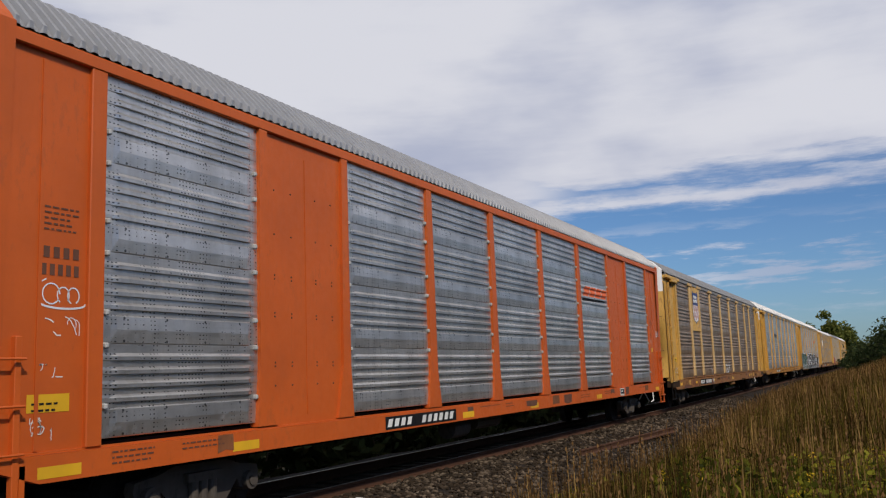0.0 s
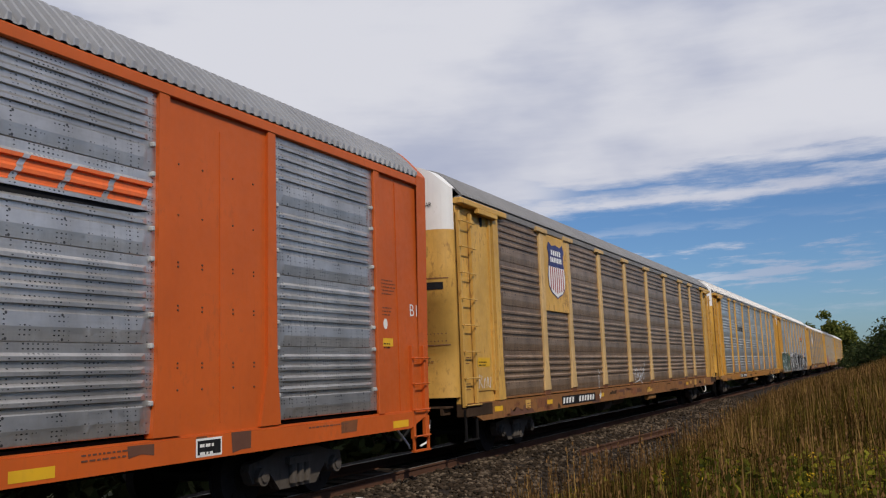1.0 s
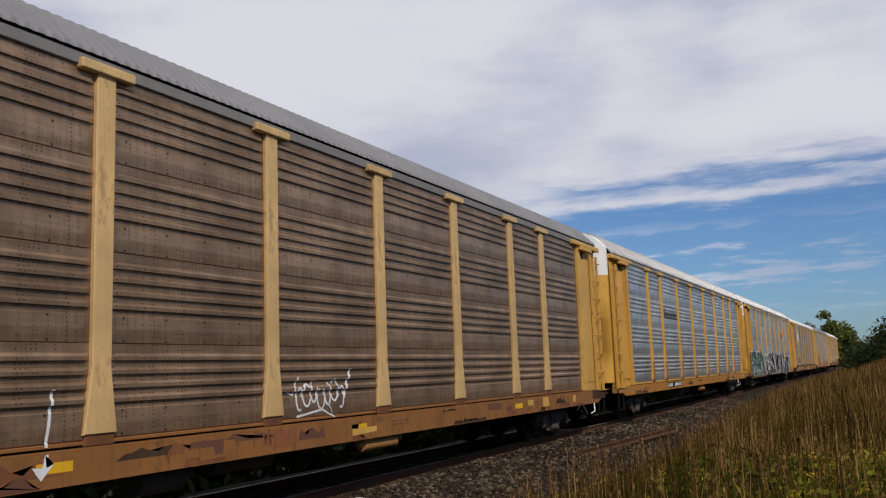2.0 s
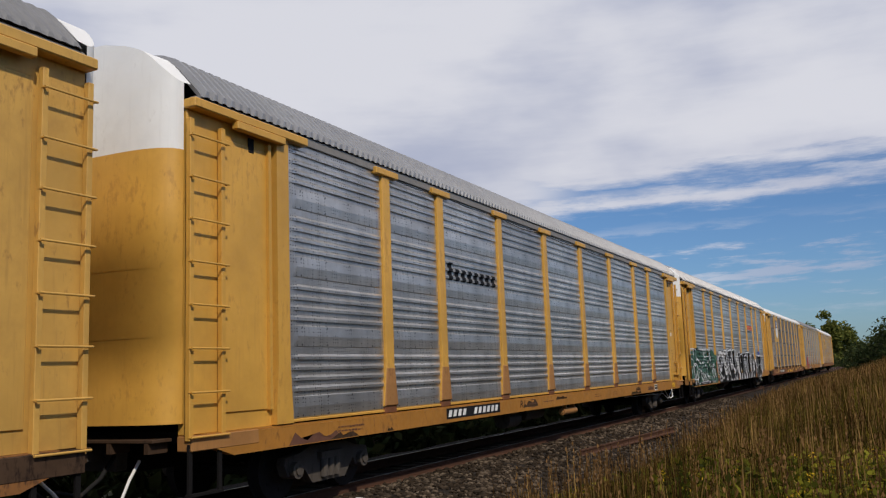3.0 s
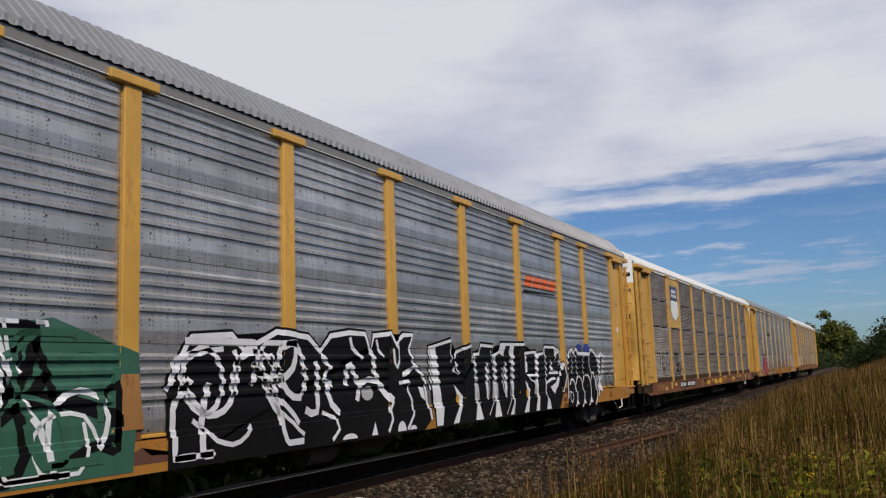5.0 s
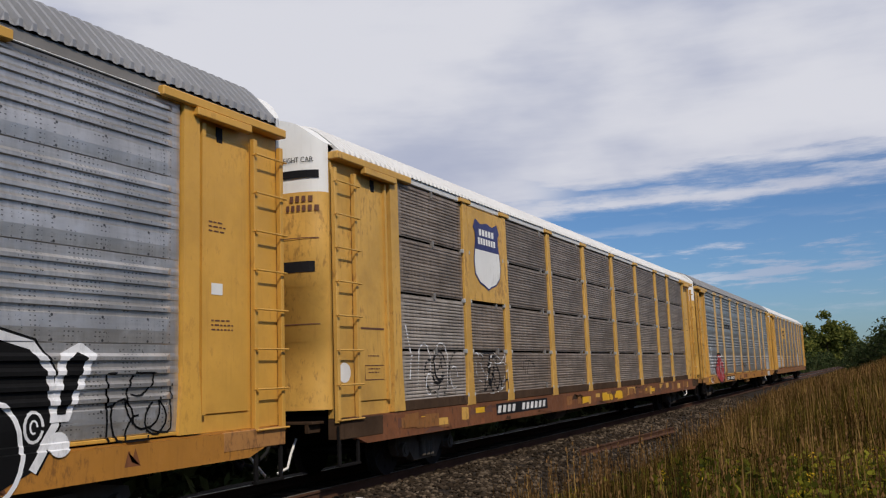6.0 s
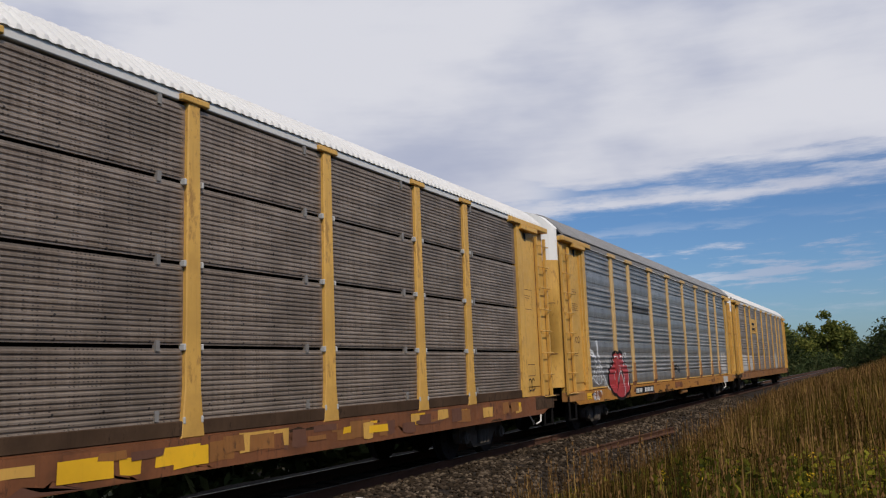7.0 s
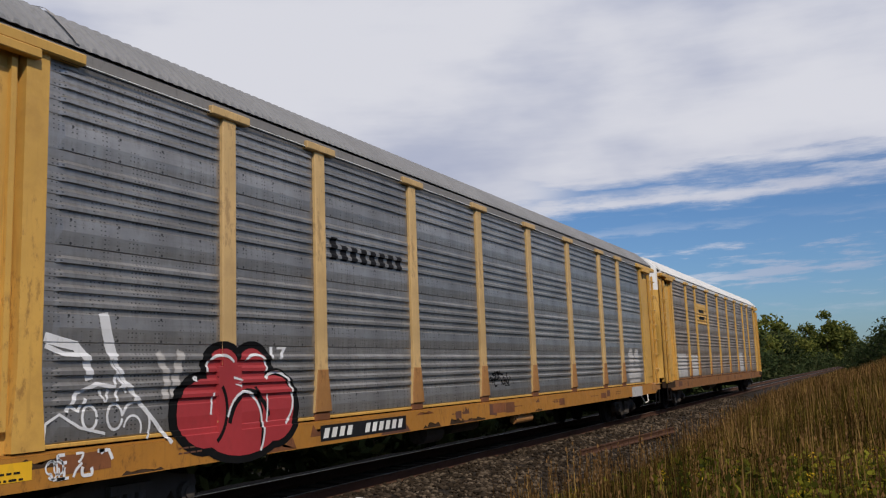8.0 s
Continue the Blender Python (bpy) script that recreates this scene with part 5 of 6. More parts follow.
# orange car
END_A = 1.47
for row in mark_bars(0.76, 2.93, 4, 0.115, 0.11) + mark_bars(0.74, 2.76, 5, 0.095, 0.11):
    lay(A, "number_bar", shape(row), INK_DARK, "dark bar of the car's marks", 0.005, END_A)
lay(A, "chalk_tag", ribbon((arc(0.86, 2.58, 0.10, 0.10, 0, 330), 0.014), (arc(1.00, 2.57, 0.07, 0.08, -40, 240), 0.014), (arc(1.12, 2.57, 0.07, 0.08, -60, 250), 0.014), (arc(1.0, 2.49, 0.27, 0.05, 180, 370), 0.02), ([(0.74, 2.50), (0.72, 2.68), (0.80, 2.72)], 0.014)), SPRAY_WHITE, "white chalk tag", 0.005, END_A)
lay(A, "faint_tag", scribble(0.80, 2.18, 0.4, 0.22, 5, 0.010, 3), INK_WHITE, "faint white scribble", 0.005, END_A)
lay(A, "faint_tag", scribble(0.72, 1.78, 0.42, 0.12, 5, 0.012, 8), INK_WHITE, "faint white scribble", 0.005, END_A)
lay(A, "faint_tag", scribble(0.66, 1.18, 0.24, 0.22, 7, 0.010, 9), INK_WHITE, "faint white scribble", 0.005, END_A)
warning_plate(A, 0.62, 1.45, 1.10, 1.62, END_A)
stencils(A, [(0.76, 3.42, 0.42, 5), (25.1, 3.2, 0.5, 5), (25.1, 2.75, 0.35, 3)], 20, END_A)
lay(A, "class_letters", lettering("B1", 26.05, 2.66, 0.25, 0.20), INK_WHITE, "white stencilled B1", 0.005, 1.47)
lay(A, "round_sticker", shape(oval(25.22, 2.50, 0.065, 0.085)), INK_WHITE, "round white sticker", 0.005, END_A)
warning_plate(A, 25.10, 2.14, 25.45, 2.27, END_A)
swoosh_logo(A, 17.8, 20.1, 3.62, 0.27)
framed_panel(A, 20.80, 0.83, 0.44, 0.21)
for y in (0.72, 3.45, 9.9, 13.4, 18.4, 25.3):
    lay(A, "yellow_strip", shape(bar(y, 0.84, y + 0.5, 0.95)), PLATE_YELLOW, "faded yellow strip", 0.003, HALF)
stencils(A, [(1.6, 1.0, 0.7, 3), (2.6, 1.0, 0.8, 2), (10.7, 1.0, 1.1, 1), (12.0, 1.0, 0.5, 2), (17.0, 0.98, 1.0, 2), (19.2, 1.0, 0.9, 2), (23.0, 1.0, 1.0, 1)], 40)
rivet_rows(A, (4.35, 4.72, 5.3, 5.7), (1.6, 1.85, 1.9, 2.5, 2.55, 3.0, 3.05, 3.6, 4.2), 1.475)
rivet_rows(A, (20.55, 20.95, 21.5, 21.9), (1.6, 1.85, 1.9, 2.5, 2.55, 3.0, 3.05, 3.6, 4.2), 1.475)
sill_patches(A, 5, 14, 26.35, 0.84, (INK_DARK, SILL_RUST))

# grimy car with the shield
sill_patches(B, 11, 26, LONG, 0.78, (SILL_RUST, SILL_TAN, YELLOW, INK_DARK))
logo_plate(B, Z0 + 2 * TIER + 0.01)
shield(B, 4.95, 6.17, 3.42, 4.76, True)
sill_marks(A, 7.07, 9.62, 0.83, 1.03, 4, 6, 0.3)
sill_marks(B, 5.45, 8.2, 0.80, 1.02, 4, 6, 0.35)
sill_tabs(B, (1.32, 4.35, 8.6, 14.0, 20.4), 0.88)
warning_plate(B, 0.77, 1.78, 1.36, 1.96, 1.44)
lay(B, "chalk_tag", ribbon(([(0.78, 1.36), (0.82, 1.62), (0.95, 1.58), (0.84, 1.48), (0.97, 1.36)], 0.022), ([(1.03, 1.36), (1.05, 1.54)], 0.022), ([(1.1, 1.56), (1.16, 1.36), (1.22, 1.58)], 0.022), ([(1.26, 1.56), (1.25, 1.40), (1.34, 1.36), (1.38, 1.58)], 0.022)), SPRAY_WHITE, "white chalk tag", 0.005, 1.44)
lay(B, "chalk_scribble", ribbon(*[(arc(12.76 + 0.17 * k, 1.40 + 0.05 * (k % 3), 0.07 + 0.02 * (k % 2), 0.15, 40 * k, 300 + 40 * k), 0.030) for k in range(7)], ([(12.5, 1.50), (12.62, 1.46), (12.72, 1.70)], 0.03), ([(12.7, 1.17), (13.3, 1.24), (13.6, 1.12), (13.45, 1.32)], 0.03), ([(13.86, 1.38), (13.95, 1.62), (14.05, 1.80)], 0.05)), SPRAY_WHITE, "white chalk tag", 0.004)
lay(B, "paint_arrow", ribbon(([(8.80, 1.66), (8.77, 1.40), (8.73, 1.12)], 0.035)), SPRAY_WHITE, "white painted arrow shaft", 0.004)
lay(B, "paint_arrow", shape([(8.70, 1.06), (8.74, 1.06), (8.72, 0.94), (8.80, 0.97), (8.66, 0.82), (8.56, 0.95), (8.67, 0.94)]), SPRAY_WHITE, "white painted arrow head", 0.004, HALF)
door_strip(B, "door_slot", shape(bar(0.66, 3.26, 1.24, 3.40)), INK_BLACK, "black slot in the end door")
door_strip(B, "height_notice", lettering("EXCESS HEIGHT CAR", 0.16, 4.86, 0.92, 0.09), INK_BLACK, "black stencilled words")
stencils(B, [(0.12, 1.95, 0.4, 3), (0.12, 1.45, 0.4, 3)], 70, 1.42)
door_strip(B, "door_stencil", shape(*text_block(0.55, 1.95, 0.5, 3, 0.06, 0.018, 12)), INK_DARK, "faded stencilled bars")

# clean galvanised car
sill_marks(C, 6.5, 8.95, 0.86, 1.05, 4, 6, 0.3)
word_bars(C, 6.8, 9.1, 3.40, 0.33, INK_BLACK)
lay(C, "class_letters", lettering("R1", 10.05, 0.89, 0.30, 0.14, 0.0, 0.15), INK_BLACK, "black stencilled R1", 0.005, HALF)
lay(C, "stencil_frame", ribbon(([(10.72, 0.87), (10.95, 0.87), (10.95, 1.03), (10.72, 1.03), (10.72, 0.87)], 0.015)), INK_DARK, "thin dark frame", 0.005, HALF)
stencils(C, [(11.5, 0.94, 0.9, 1), (17.3, 0.95, 0.5, 2), (20.0, 0.96, 0.6, 2), (3.0, 0.96, 0.7, 2)], 90)
stencils(C, [(25.75, 2.2, 0.3, 7)], 95, 1.44)
framed_panel(C, 22.4, 0.84, 0.42, 0.2)
warning_plate(C, 25.2, 0.86, 25.6, 1.02, HALF)
lay(C, "notice_frame", ribbon(([(25.75, 2.95), (26.1, 2.95), (26.1, 3.4), (25.75, 3.4), (25.75, 2.95)], 0.015)), INK_DARK, "thin dark frame", 0.005, 1.44)
lay(C, "label", shape(bar(25.8, 2.75, 26.02, 2.88)), INK_WHITE, "small white label", 0.005, 1.44)

# car with the black and white graffiti
swoosh_logo(D, 18.1, 20.35, 3.55, 0.27)
lay(D, "graffiti_ground", shape([(0.3, 0.78), (6.6, 0.78), (6.7, 2.0), (5.6, 2.35), (4.0, 2.1), (2.2, 2.4), (0.5, 2.2)]), SPRAY_GREEN, "dark green sprayed ground", 0.004)
lay(D, "graffiti_shade", scribble(0.4, 0.85, 6.0, 1.4, 34, 0.13, 21), SPRAY_BLACK, "black sprayed strokes", 0.007)
lay(D, "graffiti_stroke", scribble(0.4, 0.85, 6.0, 1.45, 34, 0.06, 22), SPRAY_WHITE, "white sprayed strokes", 0.010)
lay(D, "graffiti_stroke", scribble(0.6, 0.95, 5.6, 1.25, 26, 0.07, 24), SPRAY_GREEN, "green sprayed strokes", 0.012)
# first word: two tall letters after an older one
sprayed_mass(D, [(7.1, 1.6), (7.5, 2.2), (8.2, 2.24), (8.45, 2.05), (9.1, 2.3), (9.8, 2.24), (10.1, 2.05), (10.35, 2.27), (10.86, 2.33), (11.3, 2.32), (11.46, 2.04), (11.55, 2.3), (12.05, 2.34), (12.2, 2.17), (12.5, 2.33), (12.83, 2.34), (12.70, 2.12), (12.84, 1.85), (13.20, 1.60), (13.26, 1.25), (13.38, 0.90)],
             [(13.1, 0.743), (7.1, 0.743)])
sprayed_lines(D, [([(10.72, 1.55), (10.76, 1.82), (10.88, 1.86), (10.98, 1.68), (11.10, 1.50), (11.02, 1.32)], 0.11),
                  ([(11.10, 1.57), (11.35, 1.63), (11.62, 1.59)], 0.09),
                  ([(11.46, 2.06), (11.54, 1.92), (11.52, 1.78), (11.66, 1.56), (11.85, 1.40), (12.06, 1.27)], 0.12),
                  ([(12.06, 1.27), (11.96, 1.14), (12.02, 0.98), (11.88, 0.80)], 0.06),
                  ([(12.10, 2.10), (12.13, 1.88), (12.20, 1.80), (12.30, 1.92), (12.29, 2.10), (12.20, 2.17)], 0.07),
                  ([(12.40, 1.66), (12.66, 1.74), (12.86, 1.82)], 0.08),
                  ([(12.24, 1.55), (12.66, 1.57), (12.60, 1.42), (12.74, 1.24), (12.72, 1.02), (12.50, 0.79)], 0.06),
                  ([(10.86, 2.26), (10.92, 2.12), (11.20, 1.94)], 0.07), ([(11.62, 2.24), (11.70, 2.08), (11.84, 1.98)], 0.06),
                  ([(10.1, 2.0), (10.32, 1.82), (10.12, 1.66), (10.36, 1.58)], 0.10), ([(10.2, 1.58), (10.34, 1.3), (10.55, 1.16)], 0.10),
                  ([(10.1, 1.2), (10.4, 1.1), (10.48, 0.94), (10.3, 0.8)], 0.06)])
sprayed_fields(D, [[(12.97, 1.47), (13.14, 1.45), (13.21, 1.22), (13.04, 1.30)], arc(12.3, 0.78, 0.14, 0.16, 0, 180, 8), arc(12.68, 0.78, 0.12, 0.07, 0, 180, 8), arc(10.75, 0.78, 0.20, 0.08, 0, 180, 8), [(11.36, 0.78), (11.46, 0.98), (11.54, 0.78)]])
sprayed_fields(D, [oval(11.32, 1.42, 0.17, 0.11, 14)], CLIP_GREY, "grey sprayed hollow")
lay(D, "graffiti_stroke", scribble(7.2, 0.85, 2.8, 1.3, 16, 0.08, 25), SPRAY_WHITE, "white sprayed strokes", 0.013)
# second word
sprayed_mass(D, [(13.42, 1.4), (13.42, 2.13), (14.30, 2.27), (14.30, 1.88), (14.53, 2.06), (15.10, 2.18), (15.24, 1.86), (15.30, 2.02), (15.56, 2.03), (15.62, 2.20), (16.26, 2.18), (16.21, 1.99), (16.56, 2.06), (16.64, 2.23), (17.93, 2.24), (17.88, 2.04), (18.70, 2.08), (18.80, 2.02), (19.20, 2.05), (19.25, 2.20), (19.93, 2.20), (20.36, 2.10), (20.20, 1.78), (20.52, 1.82), (20.72, 1.50), (20.40, 1.12)],
             [(20.08, 0.743), (13.53, 0.743)], 0.06)
sprayed_fields(D, [[(13.44, 2.10), (13.66, 2.14), (13.85, 1.08), (13.78, 0.77), (13.54, 0.77)],
                   [(14.30, 1.70), (14.47, 1.90), (14.60, 1.62)], [(14.35, 1.47), (14.73, 1.22), (14.56, 1.0), (14.42, 0.77), (14.20, 0.77), (14.52, 1.12)],
                   [(15.24, 1.86), (15.34, 1.98), (15.36, 1.1), (15.55, 0.77), (15.18, 0.77), (15.28, 1.1)], oval(15.86, 1.50, 0.065, 0.38, 14),
                   [(16.22, 1.98), (16.34, 1.92), (16.30, 1.15), (16.46, 0.77), (16.10, 0.77), (16.22, 1.15)], [(16.56, 2.05), (16.64, 2.21), (16.90, 2.20), (16.76, 1.98)],
                   oval(16.82, 1.50, 0.075, 0.38, 14), [(17.12, 2.2), (17.36, 2.2), (17.29, 1.7), (17.21, 1.0), (17.12, 0.77), (16.92, 0.77), (17.12, 1.0), (17.19, 1.6)],
                   [(17.86, 1.62), (17.87, 1.97), (18.02, 2.02), (18.04, 1.65)], [(17.82, 1.46), (18.23, 1.25), (18.05, 1.02), (17.98, 0.77), (17.70, 0.77), (18.00, 1.12)],
                   [(18.60, 2.04), (18.80, 2.03), (18.73, 1.2), (18.65, 0.77), (18.42, 0.77), (18.63, 1.2)], [(19.12, 0.77), (19.24, 1.02), (19.35, 1.0), (19.44, 0.77)],
                   [(19.93, 2.18), (20.34, 2.09), (20.02, 2.00), (19.97, 1.84)], [(19.50, 1.57), (19.66, 1.92), (19.73, 1.66), (20.16, 1.63), (20.16, 1.57)],
                   [(20.52, 1.80), (20.10, 1.28), (19.80, 1.10), (19.55, 1.27), (19.95, 1.36), (20.28, 1.62), (20.38, 1.80)]])
sprayed_fields(D, [oval(14.47, 1.20, 0.07, 0.09, 10), oval(17.92, 1.18, 0.07, 0.10, 10)], YELLOW, "bare yellow paint between the letters", 0.022)
sprayed_fields(D, [[(14.36, 1.70), (14.46, 1.78), (14.52, 1.66)]], SPRAY_BLACK, "black counter of a letter", 0.024)
sprayed_lines(D, [([(15.92, 1.84), (16.0, 1.5), (15.9, 1.16)], 0.02), ([(16.66, 1.76), (16.64, 1.5), (16.70, 1.24)], 0.03), ([(18.04, 1.57), (18.74, 1.55)], 0.05), ([(18.1, 1.54), (18.5, 1.40), (18.67, 1.18)], 0.04),
                  ([(19.23, 2.15), (19.27, 1.7), (19.21, 1.2), (19.21, 1.0)], 0.05), ([(19.22, 1.36), (19.68, 1.46), (19.92, 1.46)], 0.06), ([(17.08, 2.14), (17.12, 1.6), (17.02, 1.1), (16.7, 0.8)], 0.025), ([(16.1, 2.1), (16.18, 1.6), (16.08, 1.1), (15.8, 0.82)], 0.025)], None, 0.026)
# bubble letters after it
sprayed_mass(D, [(20.74, 0.95), (20.82, 1.43), (20.91, 1.90), (21.13, 2.12), (21.30, 2.16), (21.45, 2.06), (21.62, 2.18), (21.85, 2.06), (22.25, 2.06), (22.60, 2.04), (22.95, 2.17), (23.30, 2.08), (23.50, 1.86), (23.57, 1.33), (23.30, 0.92)],
             [(22.86, 0.743), (20.70, 0.743)], 0.09)
sprayed_lines(D, [([(21.22, 2.1), (21.28, 1.8), (21.20, 1.55)], 0.03), ([(21.5, 2.04), (21.62, 1.8), (21.58, 1.5)], 0.035), ([(22.2, 2.02), (22.16, 1.75), (22.1, 1.52)], 0.035), ([(22.6, 2.02), (22.54, 1.75), (22.72, 1.52)], 0.04),
                  (arc(21.20, 1.05, 0.26, 0.36, 140, -70), 0.05), (arc(21.75, 1.08, 0.30, 0.40, 150, -75), 0.05), (arc(22.32, 1.10, 0.30, 0.40, 150, -75), 0.05), (arc(22.90, 1.12, 0.30, 0.44, 150, -75), 0.05),
                  (arc(21.0, 0.98, 0.11, 0.13, 0, 345), 0.03), (arc(23.33, 1.32, 0.10, 0.14, 0, 345), 0.03), (arc(23.33, 1.32, 0.04, 0.06, 0, 300, 8), 0.02)])
sprayed_fields(D, [[(21.3, 0.77), (21.42, 0.92), (21.56, 0.77)], [(21.9, 0.77), (22.02, 0.92), (22.16, 0.77)], [(22.5, 0.77), (22.62, 0.92), (22.76, 0.77)]])
lay(D, "graffiti_mark", shape([(23.5, 1.35), (23.72, 1.35), (24.05, 2.0), (23.85, 2.12), (23.6, 2.0)], oval(23.6, 1.14, 0.13, 0.12)), SPRAY_WHITE, "white exclamation mark", 0.018)
lay(D, "graffiti_mark", shape([(23.58, 1.42), (23.68, 1.42), (23.93, 1.96), (23.82, 2.02), (23.7, 1.95)]), SPRAY_BLACK, "", 0.022)
lay(D, "blue_spray", shape(oval(21.9, 2.18, 0.25, 0.13)), SPRAY_BLUE, "blue sprayed spot", 0.0035)
lay(D, "blue_spray", shape(oval(22.5, 2.18, 0.2, 0.14)), SPRAY_BLUE, "blue sprayed spot", 0.0035)
lay(D, "graffiti_scrawl", scribble(24.2, 1.1, 0.9, 0.7, 8, 0.025, 41), SPRAY_BLACK, "thin black scrawl", 0.004)
warning_plate(D, 1.35, 0.92, 1.72, 1.06, HALF)
stencils(D, [(25.8, 2.4, 0.4, 3), (25.75, 3.6, 0.35, 3)], 120, 1.44)
lay(D, "label", shape(bar(25.8, 2.72, 26.0, 2.86)), INK_WHITE, "small white label", 0.005, 1.44)

# weathered car with the white roof
skirt = bmesh.new()
box(skirt, 1.40, 1.512, FIRST + 0.06, LAST - 0.06, 1.088, 1.255, bevel=0.008)
part("lower_skirt", skirt, END_GRIME, E["ob"], "grimy brown steel band below the sheets")
sill_patches(E, 31, 80, LONG, 0.72, (YELLOW, SILL_RUST, SILL_TAN, INK_DARK, SILL_TAN, PLATE_YELLOW))
logo_plate(E, Z0 + 2 * TIER + 0.01)
shield(E, 4.93, 6.23, 3.34, 4.72, False)
sill_marks(E, 5.7, 8.7, 0.80, 1.03, 4, 6, 0.3)
sill_tabs(E, (4.70, 18.6, 21.9, 24.6), 0.90)
for y in np.arange(3.2, 24.5, 2.81):
    for z in (1.33, 2.09, 3.05, 4.0, 4.9):
        part("lap_clip", boxes((1.44, 1.50, float(y) - 0.03, float(y) + 0.03, z - 0.06, z + 0.06)), CHORD_GREY, E["ob"])
lay(E, "chalk_graffiti", ribbon((arc(2.75, 1.9, 0.22, 0.30, 0, 180), 0.03), ([(2.53, 1.9), (2.50, 1.4)], 0.03), ([(2.97, 1.9), (2.98, 1.45)], 0.03), (arc(3.4, 1.95, 0.25, 0.27, 0, 200), 0.03), ([(3.65, 1.95), (3.62, 1.35)], 0.03), (arc(2.9, 1.5, 0.12, 0.18, 0, 330), 0.025), (arc(3.9, 1.6, 0.15, 0.2, 0, 300), 0.025), ([(2.1, 2.5), (2.3, 2.0), (2.2, 1.6)], 0.04)), SPRAY_WHITE, "thin white chalk outlines", 0.004)
lay(E, "dark_scrawl", scribble(2.6, 1.3, 1.4, 0.8, 8, 0.05, 52), INK_BLACK, "dark scrawl", 0.004)
lay(E, "dark_scrawl", scribble(5.0, 1.3, 1.4, 0.75, 9, 0.035, 53), INK_BLACK, "dark scrawl", 0.004)
lay(E, "chalk_graffiti", scribble(4.9, 1.25, 1.5, 0.8, 8, 0.018, 54), SPRAY_WHITE, "thin white chalk outlines", 0.006)
lay(E, "chalk_graffiti", scribble(7.4, 1.6, 0.7, 0.5, 5, 0.018, 56), INK_BLACK, "thin dark outlines", 0.004)
lay(E, "round_sticker", shape(oval(0.30, 1.74, 0.17, 0.15)), INK_WHITE, "round white sticker", 0.004, 1.42)
stencils(E, [(0.95, 1.98, 0.35, 1), (0.95, 1.78, 0.4, 2), (25.75, 3.35, 0.4, 2)], 140, 1.44)
for y0, z0, y1, z1 in ((0.85, 1.62, 1.42, 1.84), (25.7, 3.05, 26.2, 3.5), (25.7, 1.55, 26.2, 1.8)):
    lay(E, "notice_frame", ribbon(([(y0, z0), (y1, z0), (y1, z1), (y0, z1), (y0, z0)], 0.014)), INK_DARK, "thin dark frame", 0.005, 1.44)
lay(E, "patch_edge", shape(bar(0.75, 2.40, 1.45, 2.43)), INK_DARK, "dark weld line", 0.005, 1.44)
lay(E, "dark_scrawl", ribbon((arc(25.85, 1.35, 0.1, 0.13, 0, 300), 0.03), (arc(26.05, 1.35, 0.1, 0.13, 40, 340), 0.03)), INK_BLACK, "dark scrawl", 0.005, 1.44)

door_strip(E, "door_slot", shape(bar(0.72, 4.63, 1.34, 4.75)), INK_BLACK, "black slot in the white top of the end door")
door_strip(E, "door_slot", shape(bar(0.50, 3.22, 1.28, 3.38)), INK_BLACK, "black slot in the end door")
door_strip(E, "height_notice", lettering("EXCESS HEIGHT CAR", 0.42, 4.87, 0.86, 0.08), INK_BLACK, "black stencilled words")
for row in mark_bars(0.92, 4.27, 4, 0.095, 0.09) + mark_bars(0.86, 4.13, 6, 0.085, 0.09):
    door_strip(E, "number_bar", shape(row), INK_DARK, "dark bar of the car's marks")
for z in (2.45, 3.72):
    door_strip(E, "door_seam", shape(bar(-1.2, z, 1.33, z + 0.014)), INK_DARK, "dark lap seam of the end door")
    door_strip(B, "door_seam", shape(bar(-1.2, z - 0.25, 1.33, z - 0.236)), INK_DARK, "dark lap seam of the end door")
    door_strip(F, "door_seam", shape(bar(-1.2, z - 0.4, 1.33, z - 0.386)), INK_DARK, "dark lap seam of the end door")
for k in range(14):
    for z in (2.28, 2.42):
        door_strip(B, "rivet", shape(oval(0.35 + k * 0.07, z, 0.012, 0.012, 6)), INK_DARK, "", 0.014)

# dull grey car with the red graffiti
sill_marks(F, 6.45, 8.89, 0.80, 1.02, 4, 6, 0.3)
word_bars(F, 6.78, 9.0, 3.40, 0.33, INK_BLACK)
sill_patches(F, 61, 8, LONG, 0.79, (SILL_RUST, INK_DARK))
LOBES = ((4.47, 1.80, 0.27, 0.27), (5.03, 1.84, 0.28, 0.24), (4.16, 1.32, 0.46, 0.40), (5.44, 1.32, 0.44, 0.42), (4.82, 1.12, 0.72, 0.34), (4.8, 1.5, 0.5, 0.38))
for i, (y, z, ry, rz) in enumerate(LOBES):
    lay(F, "graffiti_rim", shape(oval(y, z, ry + 0.13, rz + 0.09)), SPRAY_BLACK, "black sprayed rim", 0.004 + 0.0003 * i)
for i, (y, z, ry, rz) in enumerate(LOBES):
    lay(F, "graffiti_fill", shape(oval(y, z, ry, rz)), SPRAY_RED, "dark red sprayed fill", 0.008 + 0.0003 * i)
lay(F, "graffiti_seam", ribbon((arc(4.95, 1.05, 0.42, 0.5, 20, 165), 0.07), (arc(4.15, 1.35, 0.35, 0.42, -60, 40), 0.05), ([(5.15, 0.85), (5.2, 1.3), (5.1, 1.6)], 0.05)), SPRAY_BLACK, "black sprayed seams", 0.012)
